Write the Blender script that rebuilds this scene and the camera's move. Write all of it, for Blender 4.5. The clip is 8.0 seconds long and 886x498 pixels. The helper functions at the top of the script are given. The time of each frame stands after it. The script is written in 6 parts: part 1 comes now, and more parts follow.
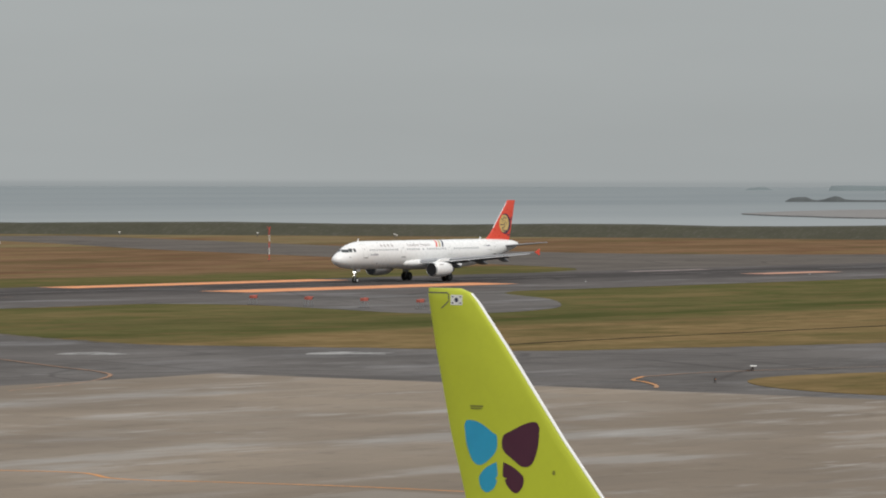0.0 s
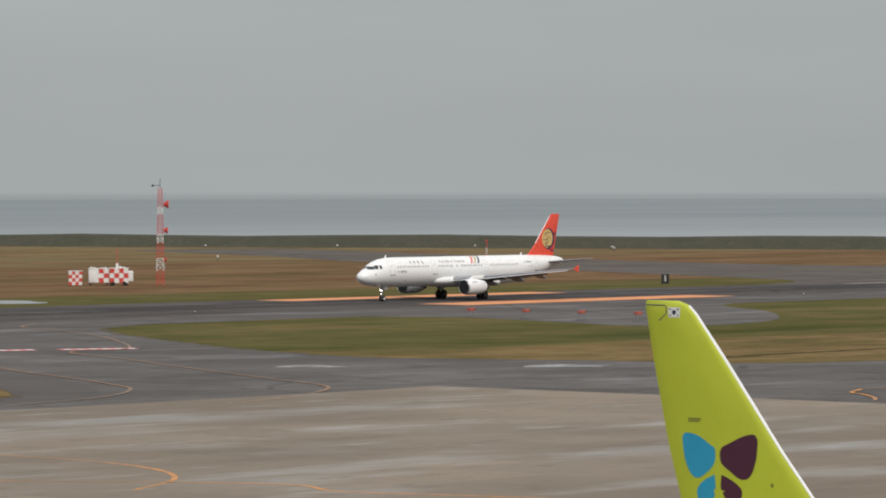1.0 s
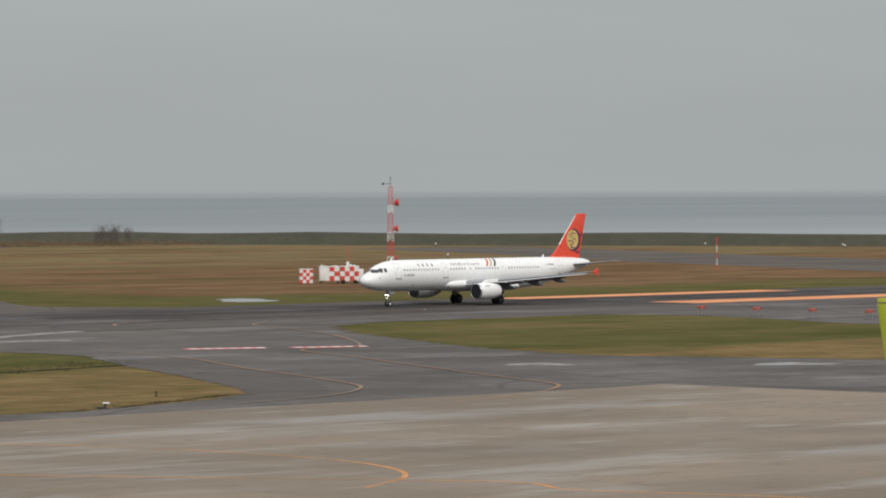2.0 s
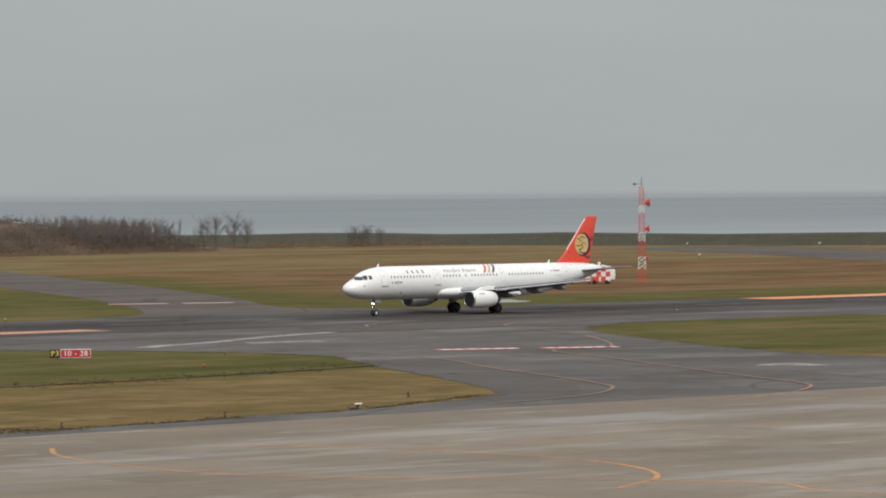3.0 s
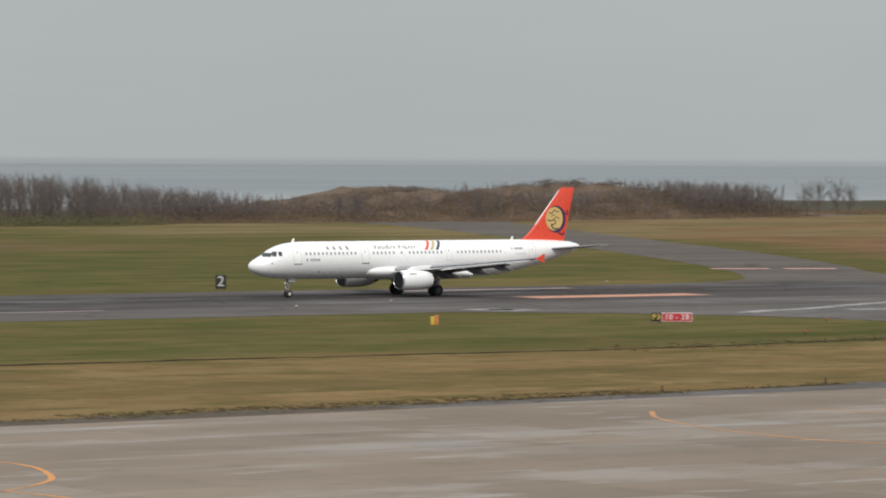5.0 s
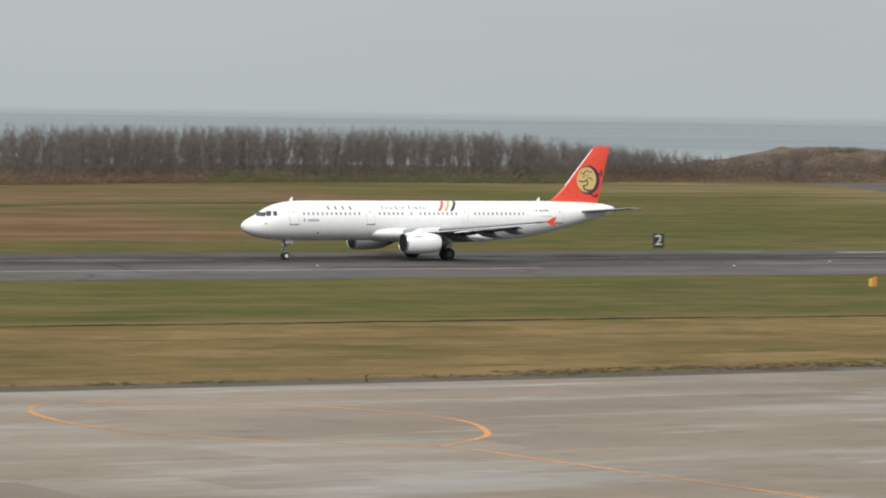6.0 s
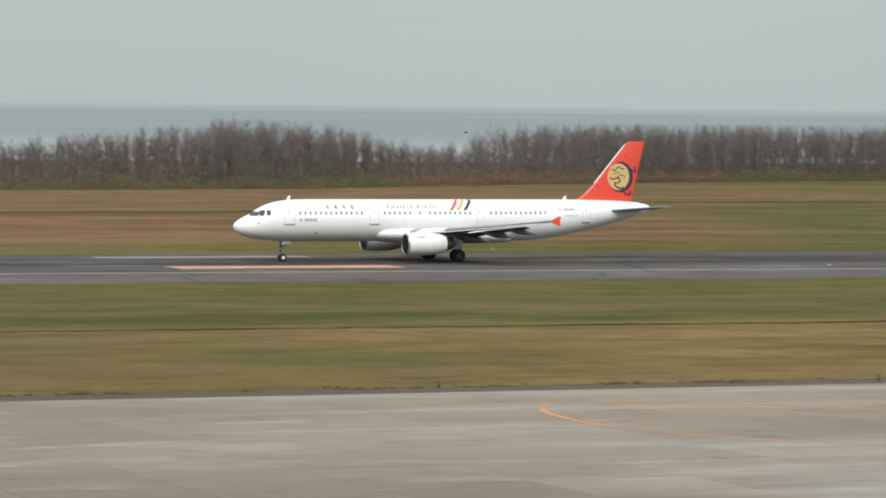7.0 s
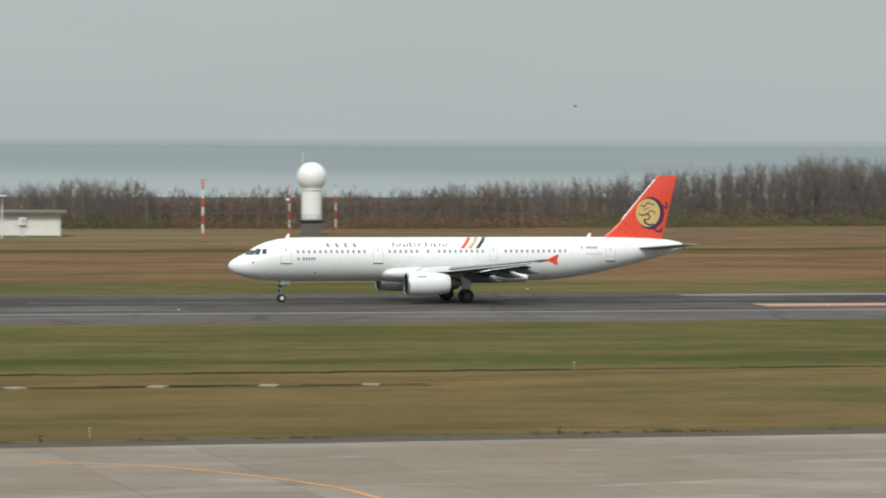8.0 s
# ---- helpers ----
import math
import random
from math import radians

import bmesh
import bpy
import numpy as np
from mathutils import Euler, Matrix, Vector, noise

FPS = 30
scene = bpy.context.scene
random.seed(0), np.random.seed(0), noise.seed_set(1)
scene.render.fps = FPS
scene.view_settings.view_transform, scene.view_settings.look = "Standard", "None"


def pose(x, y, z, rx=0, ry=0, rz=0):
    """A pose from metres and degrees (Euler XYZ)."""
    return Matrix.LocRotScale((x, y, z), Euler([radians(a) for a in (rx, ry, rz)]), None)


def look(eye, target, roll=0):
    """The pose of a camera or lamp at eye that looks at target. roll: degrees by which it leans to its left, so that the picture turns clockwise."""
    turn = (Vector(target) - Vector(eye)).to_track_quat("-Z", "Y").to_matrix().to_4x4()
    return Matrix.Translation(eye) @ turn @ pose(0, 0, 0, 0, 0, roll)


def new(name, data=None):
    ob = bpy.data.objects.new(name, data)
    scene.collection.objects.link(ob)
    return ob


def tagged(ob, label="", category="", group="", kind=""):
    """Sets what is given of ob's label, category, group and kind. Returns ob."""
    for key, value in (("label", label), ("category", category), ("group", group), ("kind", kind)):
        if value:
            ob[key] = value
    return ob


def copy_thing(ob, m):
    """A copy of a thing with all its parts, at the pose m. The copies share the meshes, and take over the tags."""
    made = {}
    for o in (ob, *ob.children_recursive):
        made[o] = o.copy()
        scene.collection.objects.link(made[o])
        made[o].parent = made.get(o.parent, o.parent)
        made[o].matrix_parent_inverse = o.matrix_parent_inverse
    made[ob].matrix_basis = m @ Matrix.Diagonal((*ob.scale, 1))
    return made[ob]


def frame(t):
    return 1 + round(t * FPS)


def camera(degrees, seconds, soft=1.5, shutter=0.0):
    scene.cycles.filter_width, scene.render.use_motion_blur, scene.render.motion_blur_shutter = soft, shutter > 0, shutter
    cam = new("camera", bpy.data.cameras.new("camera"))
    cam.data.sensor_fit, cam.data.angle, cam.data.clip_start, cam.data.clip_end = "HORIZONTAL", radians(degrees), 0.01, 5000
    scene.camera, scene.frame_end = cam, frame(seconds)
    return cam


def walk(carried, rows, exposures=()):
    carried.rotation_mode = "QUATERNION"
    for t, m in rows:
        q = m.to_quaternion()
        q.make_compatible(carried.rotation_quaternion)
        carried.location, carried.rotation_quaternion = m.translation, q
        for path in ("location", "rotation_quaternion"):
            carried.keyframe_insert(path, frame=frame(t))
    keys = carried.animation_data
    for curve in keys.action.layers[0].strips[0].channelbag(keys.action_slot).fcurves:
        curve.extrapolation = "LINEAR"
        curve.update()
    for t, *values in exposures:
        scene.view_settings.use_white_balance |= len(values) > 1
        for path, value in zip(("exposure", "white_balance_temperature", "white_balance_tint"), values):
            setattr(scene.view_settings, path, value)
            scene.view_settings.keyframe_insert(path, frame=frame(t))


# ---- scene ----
EYE = 16.05                      # height of the viewing deck over the airfield
cam = camera(11.82, 8.0, soft=1.9, shutter=0.16)
# seconds, heading east of north, tilt, lean
PAN = [(0.0, 52.21, -1.016, 0.10), (0.5, 50.667, -0.937, 0.0), (1.0, 49.301, -0.849, -0.06), (1.5, 47.796, -0.821, 0.0),
       (1.7, 47.188, -0.843, -0.03), (2.8, 43.506, -0.829, -0.437), (3.0, 42.858, -0.849, -0.371), (3.5, 41.221, -1.350, -0.147),
       (4.0, 39.52, -1.477, 0.202), (4.5, 37.131, -1.509, 0.156), (4.7, 36.272, -1.467, 0.156), (5.8, 30.142, -1.480, 0.715),
       (6.0, 28.951, -1.916, 0.819), (6.5, 25.326, -2.287, 0.558), (7.0, 22.109, -2.010, 0.581), (7.5, 17.917, -1.738, 0.215),
       (8.0, 14.253, -1.567, 0.25)]
walk(cam, [(t, pose(0, 0, EYE, 0, 0, -a) @ pose(0, 0, 0, 90 + p) @ pose(0, 0, 0, 0, 0, r)) for t, a, p, r in PAN],
     exposures=[(0.0, -0.06, 6500, 10), (1.7, -0.06, 6500, 10), (3.5, 0.02, 6480, 10), (4.7, 0.12, 6450, 10), (5.8, 0.08, 6430, 9), (6.0, 0.27, 6420, 8), (6.5, 0.38, 6400, 7), (7.0, 0.34, 6370, 6), (8.0, 0.22, 6330, 4)])

# overcast sky, brighter overhead than at the horizon, and a veiled sun high behind the viewer
SUN_HEIGHT, SUN_HEADING = 42, 205
world = bpy.data.worlds.new("overcast")
scene.world = world
world.use_nodes = True
wn, wl = world.node_tree.nodes, world.node_tree.links
wn.clear()
w_out, w_bg = wn.new("ShaderNodeOutputWorld"), wn.new("ShaderNodeBackground")
w_sky = wn.new("ShaderNodeTexSky")
w_sky.sky_type, w_sky.sun_disc = 'NISHITA', False
w_sky.sun_elevation, w_sky.sun_rotation = radians(SUN_HEIGHT), radians(SUN_HEADING)
w_co, w_sep = wn.new("ShaderNodeTexCoord"), wn.new("ShaderNodeSeparateXYZ")
w_ramp = wn.new("ShaderNodeValToRGB")
for e, (p, c) in zip([w_ramp.color_ramp.elements[0], w_ramp.color_ramp.elements[1], w_ramp.color_ramp.elements.new(0.06), w_ramp.color_ramp.elements.new(0.5)],
                     [(0.0, (0.366, 0.39, 0.393)), (1.0, (1.0, 1.04, 1.1)), (0.06, (0.384, 0.406, 0.41)), (0.5, (0.74, 0.78, 0.82))]):
    e.position, e.color = p, (*c, 1)
w_noise = wn.new("ShaderNodeTexNoise")
w_noise.inputs["Scale"].default_value, w_noise.inputs["Detail"].default_value = 5.0, 4.0
w_map = wn.new("ShaderNodeMapping")
w_map.inputs["Scale"].default_value = (1, 1, 6)
w_mul = wn.new("ShaderNodeMapRange")
w_mul.inputs["To Min"].default_value, w_mul.inputs["To Max"].default_value = 0.9, 1.1
w_cloud, w_thin, w_sum = wn.new("ShaderNodeVectorMath"), wn.new("ShaderNodeVectorMath"), wn.new("ShaderNodeVectorMath")
w_cloud.operation, w_thin.operation, w_sum.operation = 'SCALE', 'SCALE', 'ADD'
w_thin.inputs["Scale"].default_value = 0.004
wl.new(w_co.outputs["Generated"], w_sep.inputs[0])
wl.new(w_sep.outputs["Z"], w_ramp.inputs[0])
wl.new(w_co.outputs["Generated"], w_map.inputs[0])
wl.new(w_map.outputs[0], w_noise.inputs["Vector"])
wl.new(w_noise.outputs[0], w_mul.inputs["Value"])
wl.new(w_ramp.outputs[0], w_cloud.inputs[0])
wl.new(w_mul.outputs[0], w_cloud.inputs["Scale"])
wl.new(w_sky.outputs[0], w_thin.inputs[0])
wl.new(w_cloud.outputs[0], w_sum.inputs[0])
wl.new(w_thin.outputs[0], w_sum.inputs[1])
wl.new(w_sum.outputs[0], w_bg.inputs[0])
wl.new(w_bg.outputs[0], w_out.inputs[0])
sun = new("sun", bpy.data.lights.new("sun", 'SUN'))
sun.data.energy, sun.data.angle, sun.data.color = 1.9, radians(14), (1.0, 0.95, 0.88)
sun_a, sun_e = radians(SUN_HEADING), radians(SUN_HEIGHT)
sun.matrix_basis = look((0, 0, 60), (-math.sin(sun_a) * math.cos(sun_e), -math.cos(sun_a) * math.cos(sun_e), 60 - math.sin(sun_e)))

# ---- materials ----
class Nodes:
    """A node material under construction."""

    def __init__(self, name, rough=0.8, metal=0.0, world=False):
        self.m = bpy.data.materials.new(name)
        self.m.use_nodes = True
        self.n, self.l = self.m.node_tree.nodes, self.m.node_tree.links
        self.b = self.n["Principled BSDF"]
        self.b.inputs["Roughness"].default_value, self.b.inputs["Metallic"].default_value = rough, metal
        self.co = self.n.new("ShaderNodeNewGeometry").outputs["Position"] if world else self.n.new("ShaderNodeTexCoord").outputs["Object"]

    def noise(self, scale, detail=4.0, stretch=(1, 1, 1), rough=0.55):
        g, t = self.n.new("ShaderNodeMapping"), self.n.new("ShaderNodeTexNoise")
        g.inputs["Scale"].default_value = stretch
        t.inputs["Scale"].default_value, t.inputs["Detail"].default_value, t.inputs["Roughness"].default_value = scale, detail, rough
        self.l.new(self.co, g.inputs[0])
        self.l.new(g.outputs[0], t.inputs["Vector"])
        return t.outputs[0]

    def put(self, socket, v):
        if isinstance(v, (int, float)):
            socket.default_value = v
        elif isinstance(v, tuple):
            socket.default_value = (*v, 1)
        else:
            self.l.new(v, socket)

    def span(self, v, a, b, lo=0.0, hi=1.0):
        r = self.n.new("ShaderNodeMapRange")
        r.interpolation_type = 'SMOOTHSTEP'
        self.put(r.inputs["Value"], v)
        for key, x in (("From Min", a), ("From Max", b), ("To Min", lo), ("To Max", hi)):
            r.inputs[key].default_value = x
        return r.outputs[0]

    def sum(self, op, a, b):
        r = self.n.new("ShaderNodeMath")
        r.operation = op
        self.put(r.inputs[0], a), self.put(r.inputs[1], b)
        return r.outputs[0]

    def mix(self, f, a, b):
        r = self.n.new("ShaderNodeMix")
        r.data_type = 'RGBA'
        self.put(r.inputs[0], f), self.put(r.inputs[6], a), self.put(r.inputs[7], b)
        return r.outputs[2]

    def xyz(self):
        s = self.n.new("ShaderNodeSeparateXYZ")
        self.l.new(self.co, s.inputs[0])
        return s.outputs

    def bump(self, v, strength=0.3, distance=0.02):
        r = self.n.new("ShaderNodeBump")
        r.inputs["Strength"].default_value, r.inputs["Distance"].default_value = strength, distance
        self.l.new(v, r.inputs["Height"])
        self.l.new(r.outputs[0], self.b.inputs["Normal"])

    def done(self, colour, rough=None, gloss=None):
        if gloss is not None:
            self.put(self.b.inputs["Specular IOR Level"], gloss)
        self.put(self.b.inputs["Base Color"], colour)
        if rough is not None:
            self.put(self.b.inputs["Roughness"], rough)
        return self.m


def paint(name, colour, rough=0.45, metal=0.0, wear=0.12, scale=1.5, gloss=None):
    """Painted or plain surface with faint uneven dirt at two scales."""
    k = Nodes(name, rough, metal)
    dirt = k.sum('MULTIPLY', k.span(k.noise(scale), 0.45, 0.75), wear)
    fine = k.sum('MULTIPLY', k.span(k.noise(scale * 9), 0.4, 0.7), wear * 0.6)
    c = k.mix(k.sum('ADD', dirt, fine), colour, tuple(x * 0.45 for x in colour))
    return k.done(c, k.span(k.noise(scale * 3), 0.2, 0.8, max(rough - 0.06, 0.02), min(rough + 0.1, 1)), gloss)


def make_grass():
    k = Nodes("grass", 0.95)
    x, y, z = k.xyz()
    wob = k.sum('MULTIPLY', k.sum('SUBTRACT', k.noise(0.02, 6, (0.5, 1, 1), 0.65), 0.5), 90.0)
    wob2 = k.sum('MULTIPLY', k.sum('SUBTRACT', k.noise(0.05, 6, (0.6, 1, 1), 0.65), 0.5), 30.0)
    yy, xx = k.sum('ADD', y, wob2), k.sum('ADD', x, wob)
    patchy, clumps, tufts = k.noise(0.1, 7, (0.8, 1, 1), 0.68), k.noise(0.3, 6, (1.0, 0.7, 1), 0.7), k.noise(1.4, 5, (1.6, 0.5, 1), 0.7)
    green = k.mix(k.span(patchy, 0.35, 0.65), (0.078, 0.084, 0.031), (0.124, 0.108, 0.047))
    straw = k.mix(k.span(patchy, 0.32, 0.66), (0.225, 0.158, 0.078), (0.158, 0.113, 0.054))
    brown = k.mix(k.span(k.noise(0.05, 7, (0.6, 1, 1), 0.65), 0.35, 0.62), (0.134, 0.076, 0.046), (0.188, 0.118, 0.07))
    # straw along the apron, green along the runway, brown scrub behind it
    green = k.mix(k.span(clumps, 0.46, 0.66, 0, 0.5), green, (0.146, 0.112, 0.052))
    green = k.mix(k.span(k.noise(0.06, 6, (0.6, 1, 1), 0.62), 0.5, 0.62, 0, 0.5), green, (0.074, 0.08, 0.028))
    straw = k.mix(k.span(xx, 150, 50, 0.0, 0.6), straw, (0.118, 0.084, 0.04))
    straw = k.mix(k.span(clumps, 0.45, 0.64, 0, 0.6), straw, (0.126, 0.092, 0.041))
    straw = k.mix(k.span(k.noise(0.045, 6, (0.7, 1, 1), 0.62), 0.52, 0.62, 0, 0.5), straw, (0.096, 0.086, 0.034))
    yn = k.sum('ADD', k.sum('ADD', y, k.sum('MULTIPLY', wob2, 0.3)), k.span(x, 260, 320, 0.0, 9.0))
    near = k.sum('MULTIPLY', k.span(yn, 286, 276), k.span(k.noise(0.03, 5, (0.6, 1, 1)), 0.28, 0.42))
    c = k.mix(near, green, straw)
    lush = k.sum('MULTIPLY', k.span(yn, 286, 291), k.span(yn, 301, 294))
    c = k.mix(k.sum('MULTIPLY', lush, k.span(k.noise(0.04, 5, (0.6, 1, 1)), 0.35, 0.6, 0.1, 0.75)), c, (0.05, 0.06, 0.02))
    inland = k.span(yy, 436, 456)
    c = k.mix(k.sum('MULTIPLY', inland, k.sum('MULTIPLY', k.span(xx, 390, 330, 0.25, 0.6), k.span(patchy, 0.3, 0.62, 1.0, 0.35))), c, (0.07, 0.08, 0.032))
    slant = k.sum('SUBTRACT', k.sum('ADD', x, k.sum('MULTIPLY', wob, 0.4)), k.sum('MULTIPLY', k.sum('SUBTRACT', y, 450.0), 0.3))
    west = k.span(slant, 242, 212)
    edge = k.sum('SUBTRACT', xx, k.sum('MULTIPLY', k.sum('SUBTRACT', y, 440.0), 0.42))
    east = k.span(edge, 395, 425)
    c = k.mix(k.sum('MULTIPLY', inland, k.sum('MAXIMUM', west, east)), c, brown)
    # pale straw before the wood, and a thin green line of rough grass
    far = k.sum('MULTIPLY', k.span(yy, 572, 612), k.sum('MULTIPLY', k.span(x, 390, 335), k.span(k.noise(0.04, 6, (0.5, 1, 1), 0.62), 0.32, 0.6, 0.5, 1.0)))
    c = k.mix(far, c, k.mix(k.span(x, 110, 170), (0.17, 0.14, 0.082), k.mix(k.span(patchy, 0.4, 0.6), (0.18, 0.122, 0.076), (0.13, 0.088, 0.052))))
    beach = k.sum('MULTIPLY', k.span(yy, 585, 640), k.sum('MULTIPLY', k.span(x, 390, 440), k.span(k.noise(0.03, 6, (0.5, 1, 1), 0.6), 0.35, 0.6)))
    c = k.mix(beach, c, (0.185, 0.145, 0.08))
    off = k.sum('ABSOLUTE', k.sum('SUBTRACT', k.sum('ADD', y, k.sum('MULTIPLY', wob2, 0.5)), k.span(x, 190, 290, 562.0, 616.0)), 0.0)
    c = k.mix(k.sum('MULTIPLY', k.span(off, 9, 5), k.span(x, 345, 320, 0.0, 0.85)), c, (0.052, 0.062, 0.024))
    broad = k.noise(0.022, 5, (0.5, 1.6, 1), 0.6)
    c = k.mix(k.span(broad, 0.5, 0.62, 0.0, 0.45), c, (0.088, 0.078, 0.034))
    c = k.mix(k.span(broad, 0.46, 0.36, 0.0, 0.4), c, (0.2, 0.142, 0.07))
    c = k.mix(k.span(tufts, 0.45, 0.8, 0.0, 0.3), c, (0.045, 0.038, 0.014))
    c = k.mix(k.span(k.noise(0.16, 6, (0.4, 1, 1), 0.6), 0.57, 0.66, 0.0, 0.4), c, (0.07, 0.062, 0.026))
    drift = k.noise(0.19, 6, (0.3, 1, 1), 0.6)
    c = k.mix(k.span(drift, 0.53, 0.63, 0.0, 0.42), c, (0.16, 0.105, 0.052))
    c = k.mix(k.span(drift, 0.46, 0.37, 0.0, 0.42), c, (0.066, 0.068, 0.026))
    k.bump(k.noise(2.5, 6), 0.6, 0.15)
    return k.done(c, gloss=0.0)


def make_asphalt(name, a, b, pale=(0.2, 0.2, 0.2), wet=0.6, gloss=0.3, lanes=None):
    """lanes: the heights in plan of the tyre-darkened middle of a runway."""
    k = Nodes(name, 0.75)
    c = k.mix(k.span(k.noise(0.05, 7, (0.7, 1, 1), 0.62), 0.35, 0.65), a, b)
    if lanes:
        x, y, z = k.xyz()
        yw = k.sum('ADD', y, k.sum('MULTIPLY', k.sum('SUBTRACT', k.noise(0.06, 5, (0.2, 1, 1)), 0.5), 8.0))
        worn = k.sum('MULTIPLY', k.span(yw, lanes[0], lanes[0] + 7), k.span(yw, lanes[1], lanes[1] - 7))
        c = k.mix(k.sum('MULTIPLY', worn, 0.75), c, tuple(v * 0.62 for v in a))
        side = k.span(yw, lanes[2] + 3, lanes[2])
        c = k.mix(k.sum('MULTIPLY', side, 0.5), c, tuple(v * 1.35 for v in b))
    c = k.mix(k.span(k.noise(0.11, 7, (0.5, 1, 1), 0.66), 0.58, 0.7, 0, 0.55), c, pale)
    c = k.mix(k.span(k.noise(0.16, 6, (0.8, 1, 1), 0.66), 0.55, 0.68, 0, 0.45), c, tuple(v * 0.6 for v in a))
    c = k.mix(k.span(k.noise(4.0, 5), 0.4, 0.75, 0, 0.3), c, tuple(v * 0.5 for v in a))
    c = k.mix(k.span(k.noise(0.6, 6, (0.8, 0.6, 1), 0.7), 0.5, 0.72, 0, 0.3), c, tuple(v * 1.5 for v in b))
    # sealed cracks
    g, v = k.n.new("ShaderNodeMapping"), k.n.new("ShaderNodeTexVoronoi")
    g.inputs["Scale"].default_value = (0.05, 0.03, 1)
    v.feature = 'DISTANCE_TO_EDGE'
    v.inputs["Scale"].default_value = 1.0
    k.l.new(k.co, g.inputs[0])
    k.l.new(g.outputs[0], v.inputs["Vector"])
    c = k.mix(k.span(v.outputs["Distance"], 0.004, 0.014, 0.45, 0.0), c, tuple(q * 0.5 for q in a))
    k.bump(k.noise(9, 5), 0.25, 0.02)
    damp = k.noise(0.07, 6, (0.5, 1, 1), 0.6)
    return k.done(c, k.span(damp, 0.5, 0.72, 0.9, wet), k.span(damp, 0.5, 0.72, 0.04, gloss))


def make_concrete():
    k = Nodes("concrete", 0.8, world=True)
    info = k.n.new("ShaderNodeObjectInfo")
    isl = k.n.new("ShaderNodeNewGeometry")
    c = k.mix(k.span(k.noise(0.035, 6, (0.5, 1, 1)), 0.35, 0.65), (0.256, 0.211, 0.165), (0.194, 0.158, 0.122))
    tone = k.sum('ADD', info.outputs["Random"], isl.outputs["Random Per Island"])
    tone = k.sum('FRACT', tone, 1.0)
    c = k.mix(k.span(tone, 0.0, 1.0, 0.0, 0.27), c, (0.14, 0.12, 0.1))
    # paler slabs and streaks: wet sheen mixed into the base colour
    pale = k.sum('MULTIPLY', k.span(k.sum('FRACT', k.sum('MULTIPLY', tone, 7.3), 1.0), 0.5, 0.9, 0.0, 0.36), k.span(k.noise(0.028, 4), 0.46, 0.62))
    c = k.mix(pale, c, (0.3, 0.28, 0.252))
    c = k.mix(k.span(k.noise(0.11, 7, (0.4, 1, 1), 0.62), 0.55, 0.66, 0, 0.55), c, (0.3, 0.278, 0.252))
    c = k.mix(k.span(k.noise(0.33, 6, (0.28, 1, 1), 0.6), 0.6, 0.69, 0, 0.5), c, (0.35, 0.33, 0.31))
    c = k.mix(k.span(k.noise(0.5, 6, (0.6, 1, 1), 0.65), 0.52, 0.72, 0, 0.4), c, (0.11, 0.092, 0.075))
    c = k.mix(k.span(k.noise(5, 5), 0.45, 0.8, 0, 0.25), c, (0.12, 0.105, 0.09))
    k.bump(k.noise(8, 5), 0.2, 0.01)
    return k.done(c, k.span(k.noise(0.09, 5, (0.3, 1, 1)), 0.5, 0.66, 0.9, 0.42), k.span(k.noise(0.09, 5, (0.3, 1, 1)), 0.5, 0.7, 0.05, 0.34))


def make_line(name, colour, gone=0.55, faded=0.0):
    """Road paint, worn through in places."""
    k = Nodes(name, 0.7)
    c = k.mix(k.span(k.noise(1.2, 6, (0.4, 1, 1)), 0.45, 0.75, 0, gone), colour, (0.12, 0.11, 0.1))
    c = k.mix(k.span(k.noise(0.2, 4), 0.35, 0.7, 0, 0.35), c, tuple(v * 0.6 for v in colour))
    c = k.mix(k.span(k.noise(0.05, 4), 0.46, 0.6, 0, faded), c, (0.2, 0.165, 0.13))
    return k.done(c, gloss=0.1)


def make_sea():
    k = Nodes("sea", 0.55)
    x, y, z = k.xyz()
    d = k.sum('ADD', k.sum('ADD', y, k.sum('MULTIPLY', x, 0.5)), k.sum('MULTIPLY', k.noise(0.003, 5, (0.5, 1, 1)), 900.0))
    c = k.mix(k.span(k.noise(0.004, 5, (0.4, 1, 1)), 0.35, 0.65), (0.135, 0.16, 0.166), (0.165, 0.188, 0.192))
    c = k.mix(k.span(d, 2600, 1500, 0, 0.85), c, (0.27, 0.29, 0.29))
    k.bump(k.noise(0.25, 6, (0.5, 1.5, 1)), 0.4, 0.4)
    return k.done(c)


GRASS, SEA = make_grass(), make_sea()
ASPHALT = make_asphalt("runway_asphalt", (0.068, 0.061, 0.058), (0.1, 0.09, 0.085), (0.17, 0.165, 0.16), lanes=(380, 404, 368))
TAXI_ASPHALT = make_asphalt("taxiway_asphalt", (0.094, 0.086, 0.081), (0.136, 0.125, 0.118), (0.21, 0.2, 0.193))
OLD_ASPHALT = make_asphalt("old_asphalt", (0.094, 0.082, 0.072), (0.128, 0.111, 0.096), (0.17, 0.15, 0.13), 0.85, 0.08)
CONCRETE = make_concrete()
ORANGE_LINE = make_line("orange_line", (0.62, 0.28, 0.09), 0.55, 0.6)
FADED_LINE = make_line("faded_line", (0.33, 0.19, 0.115), 0.8, 0.75)
AIM_ORANGE = make_line("aiming_orange", (0.72, 0.3, 0.13), 0.35)
TDZ_PINK = make_line("touchdown_pink", (0.52, 0.27, 0.18), 0.5)
WHITE_LINE = make_line("white_line", (0.34, 0.27, 0.25), 0.6)
WORN_WHITE = make_line("worn_white_line", (0.16, 0.14, 0.132), 0.8)
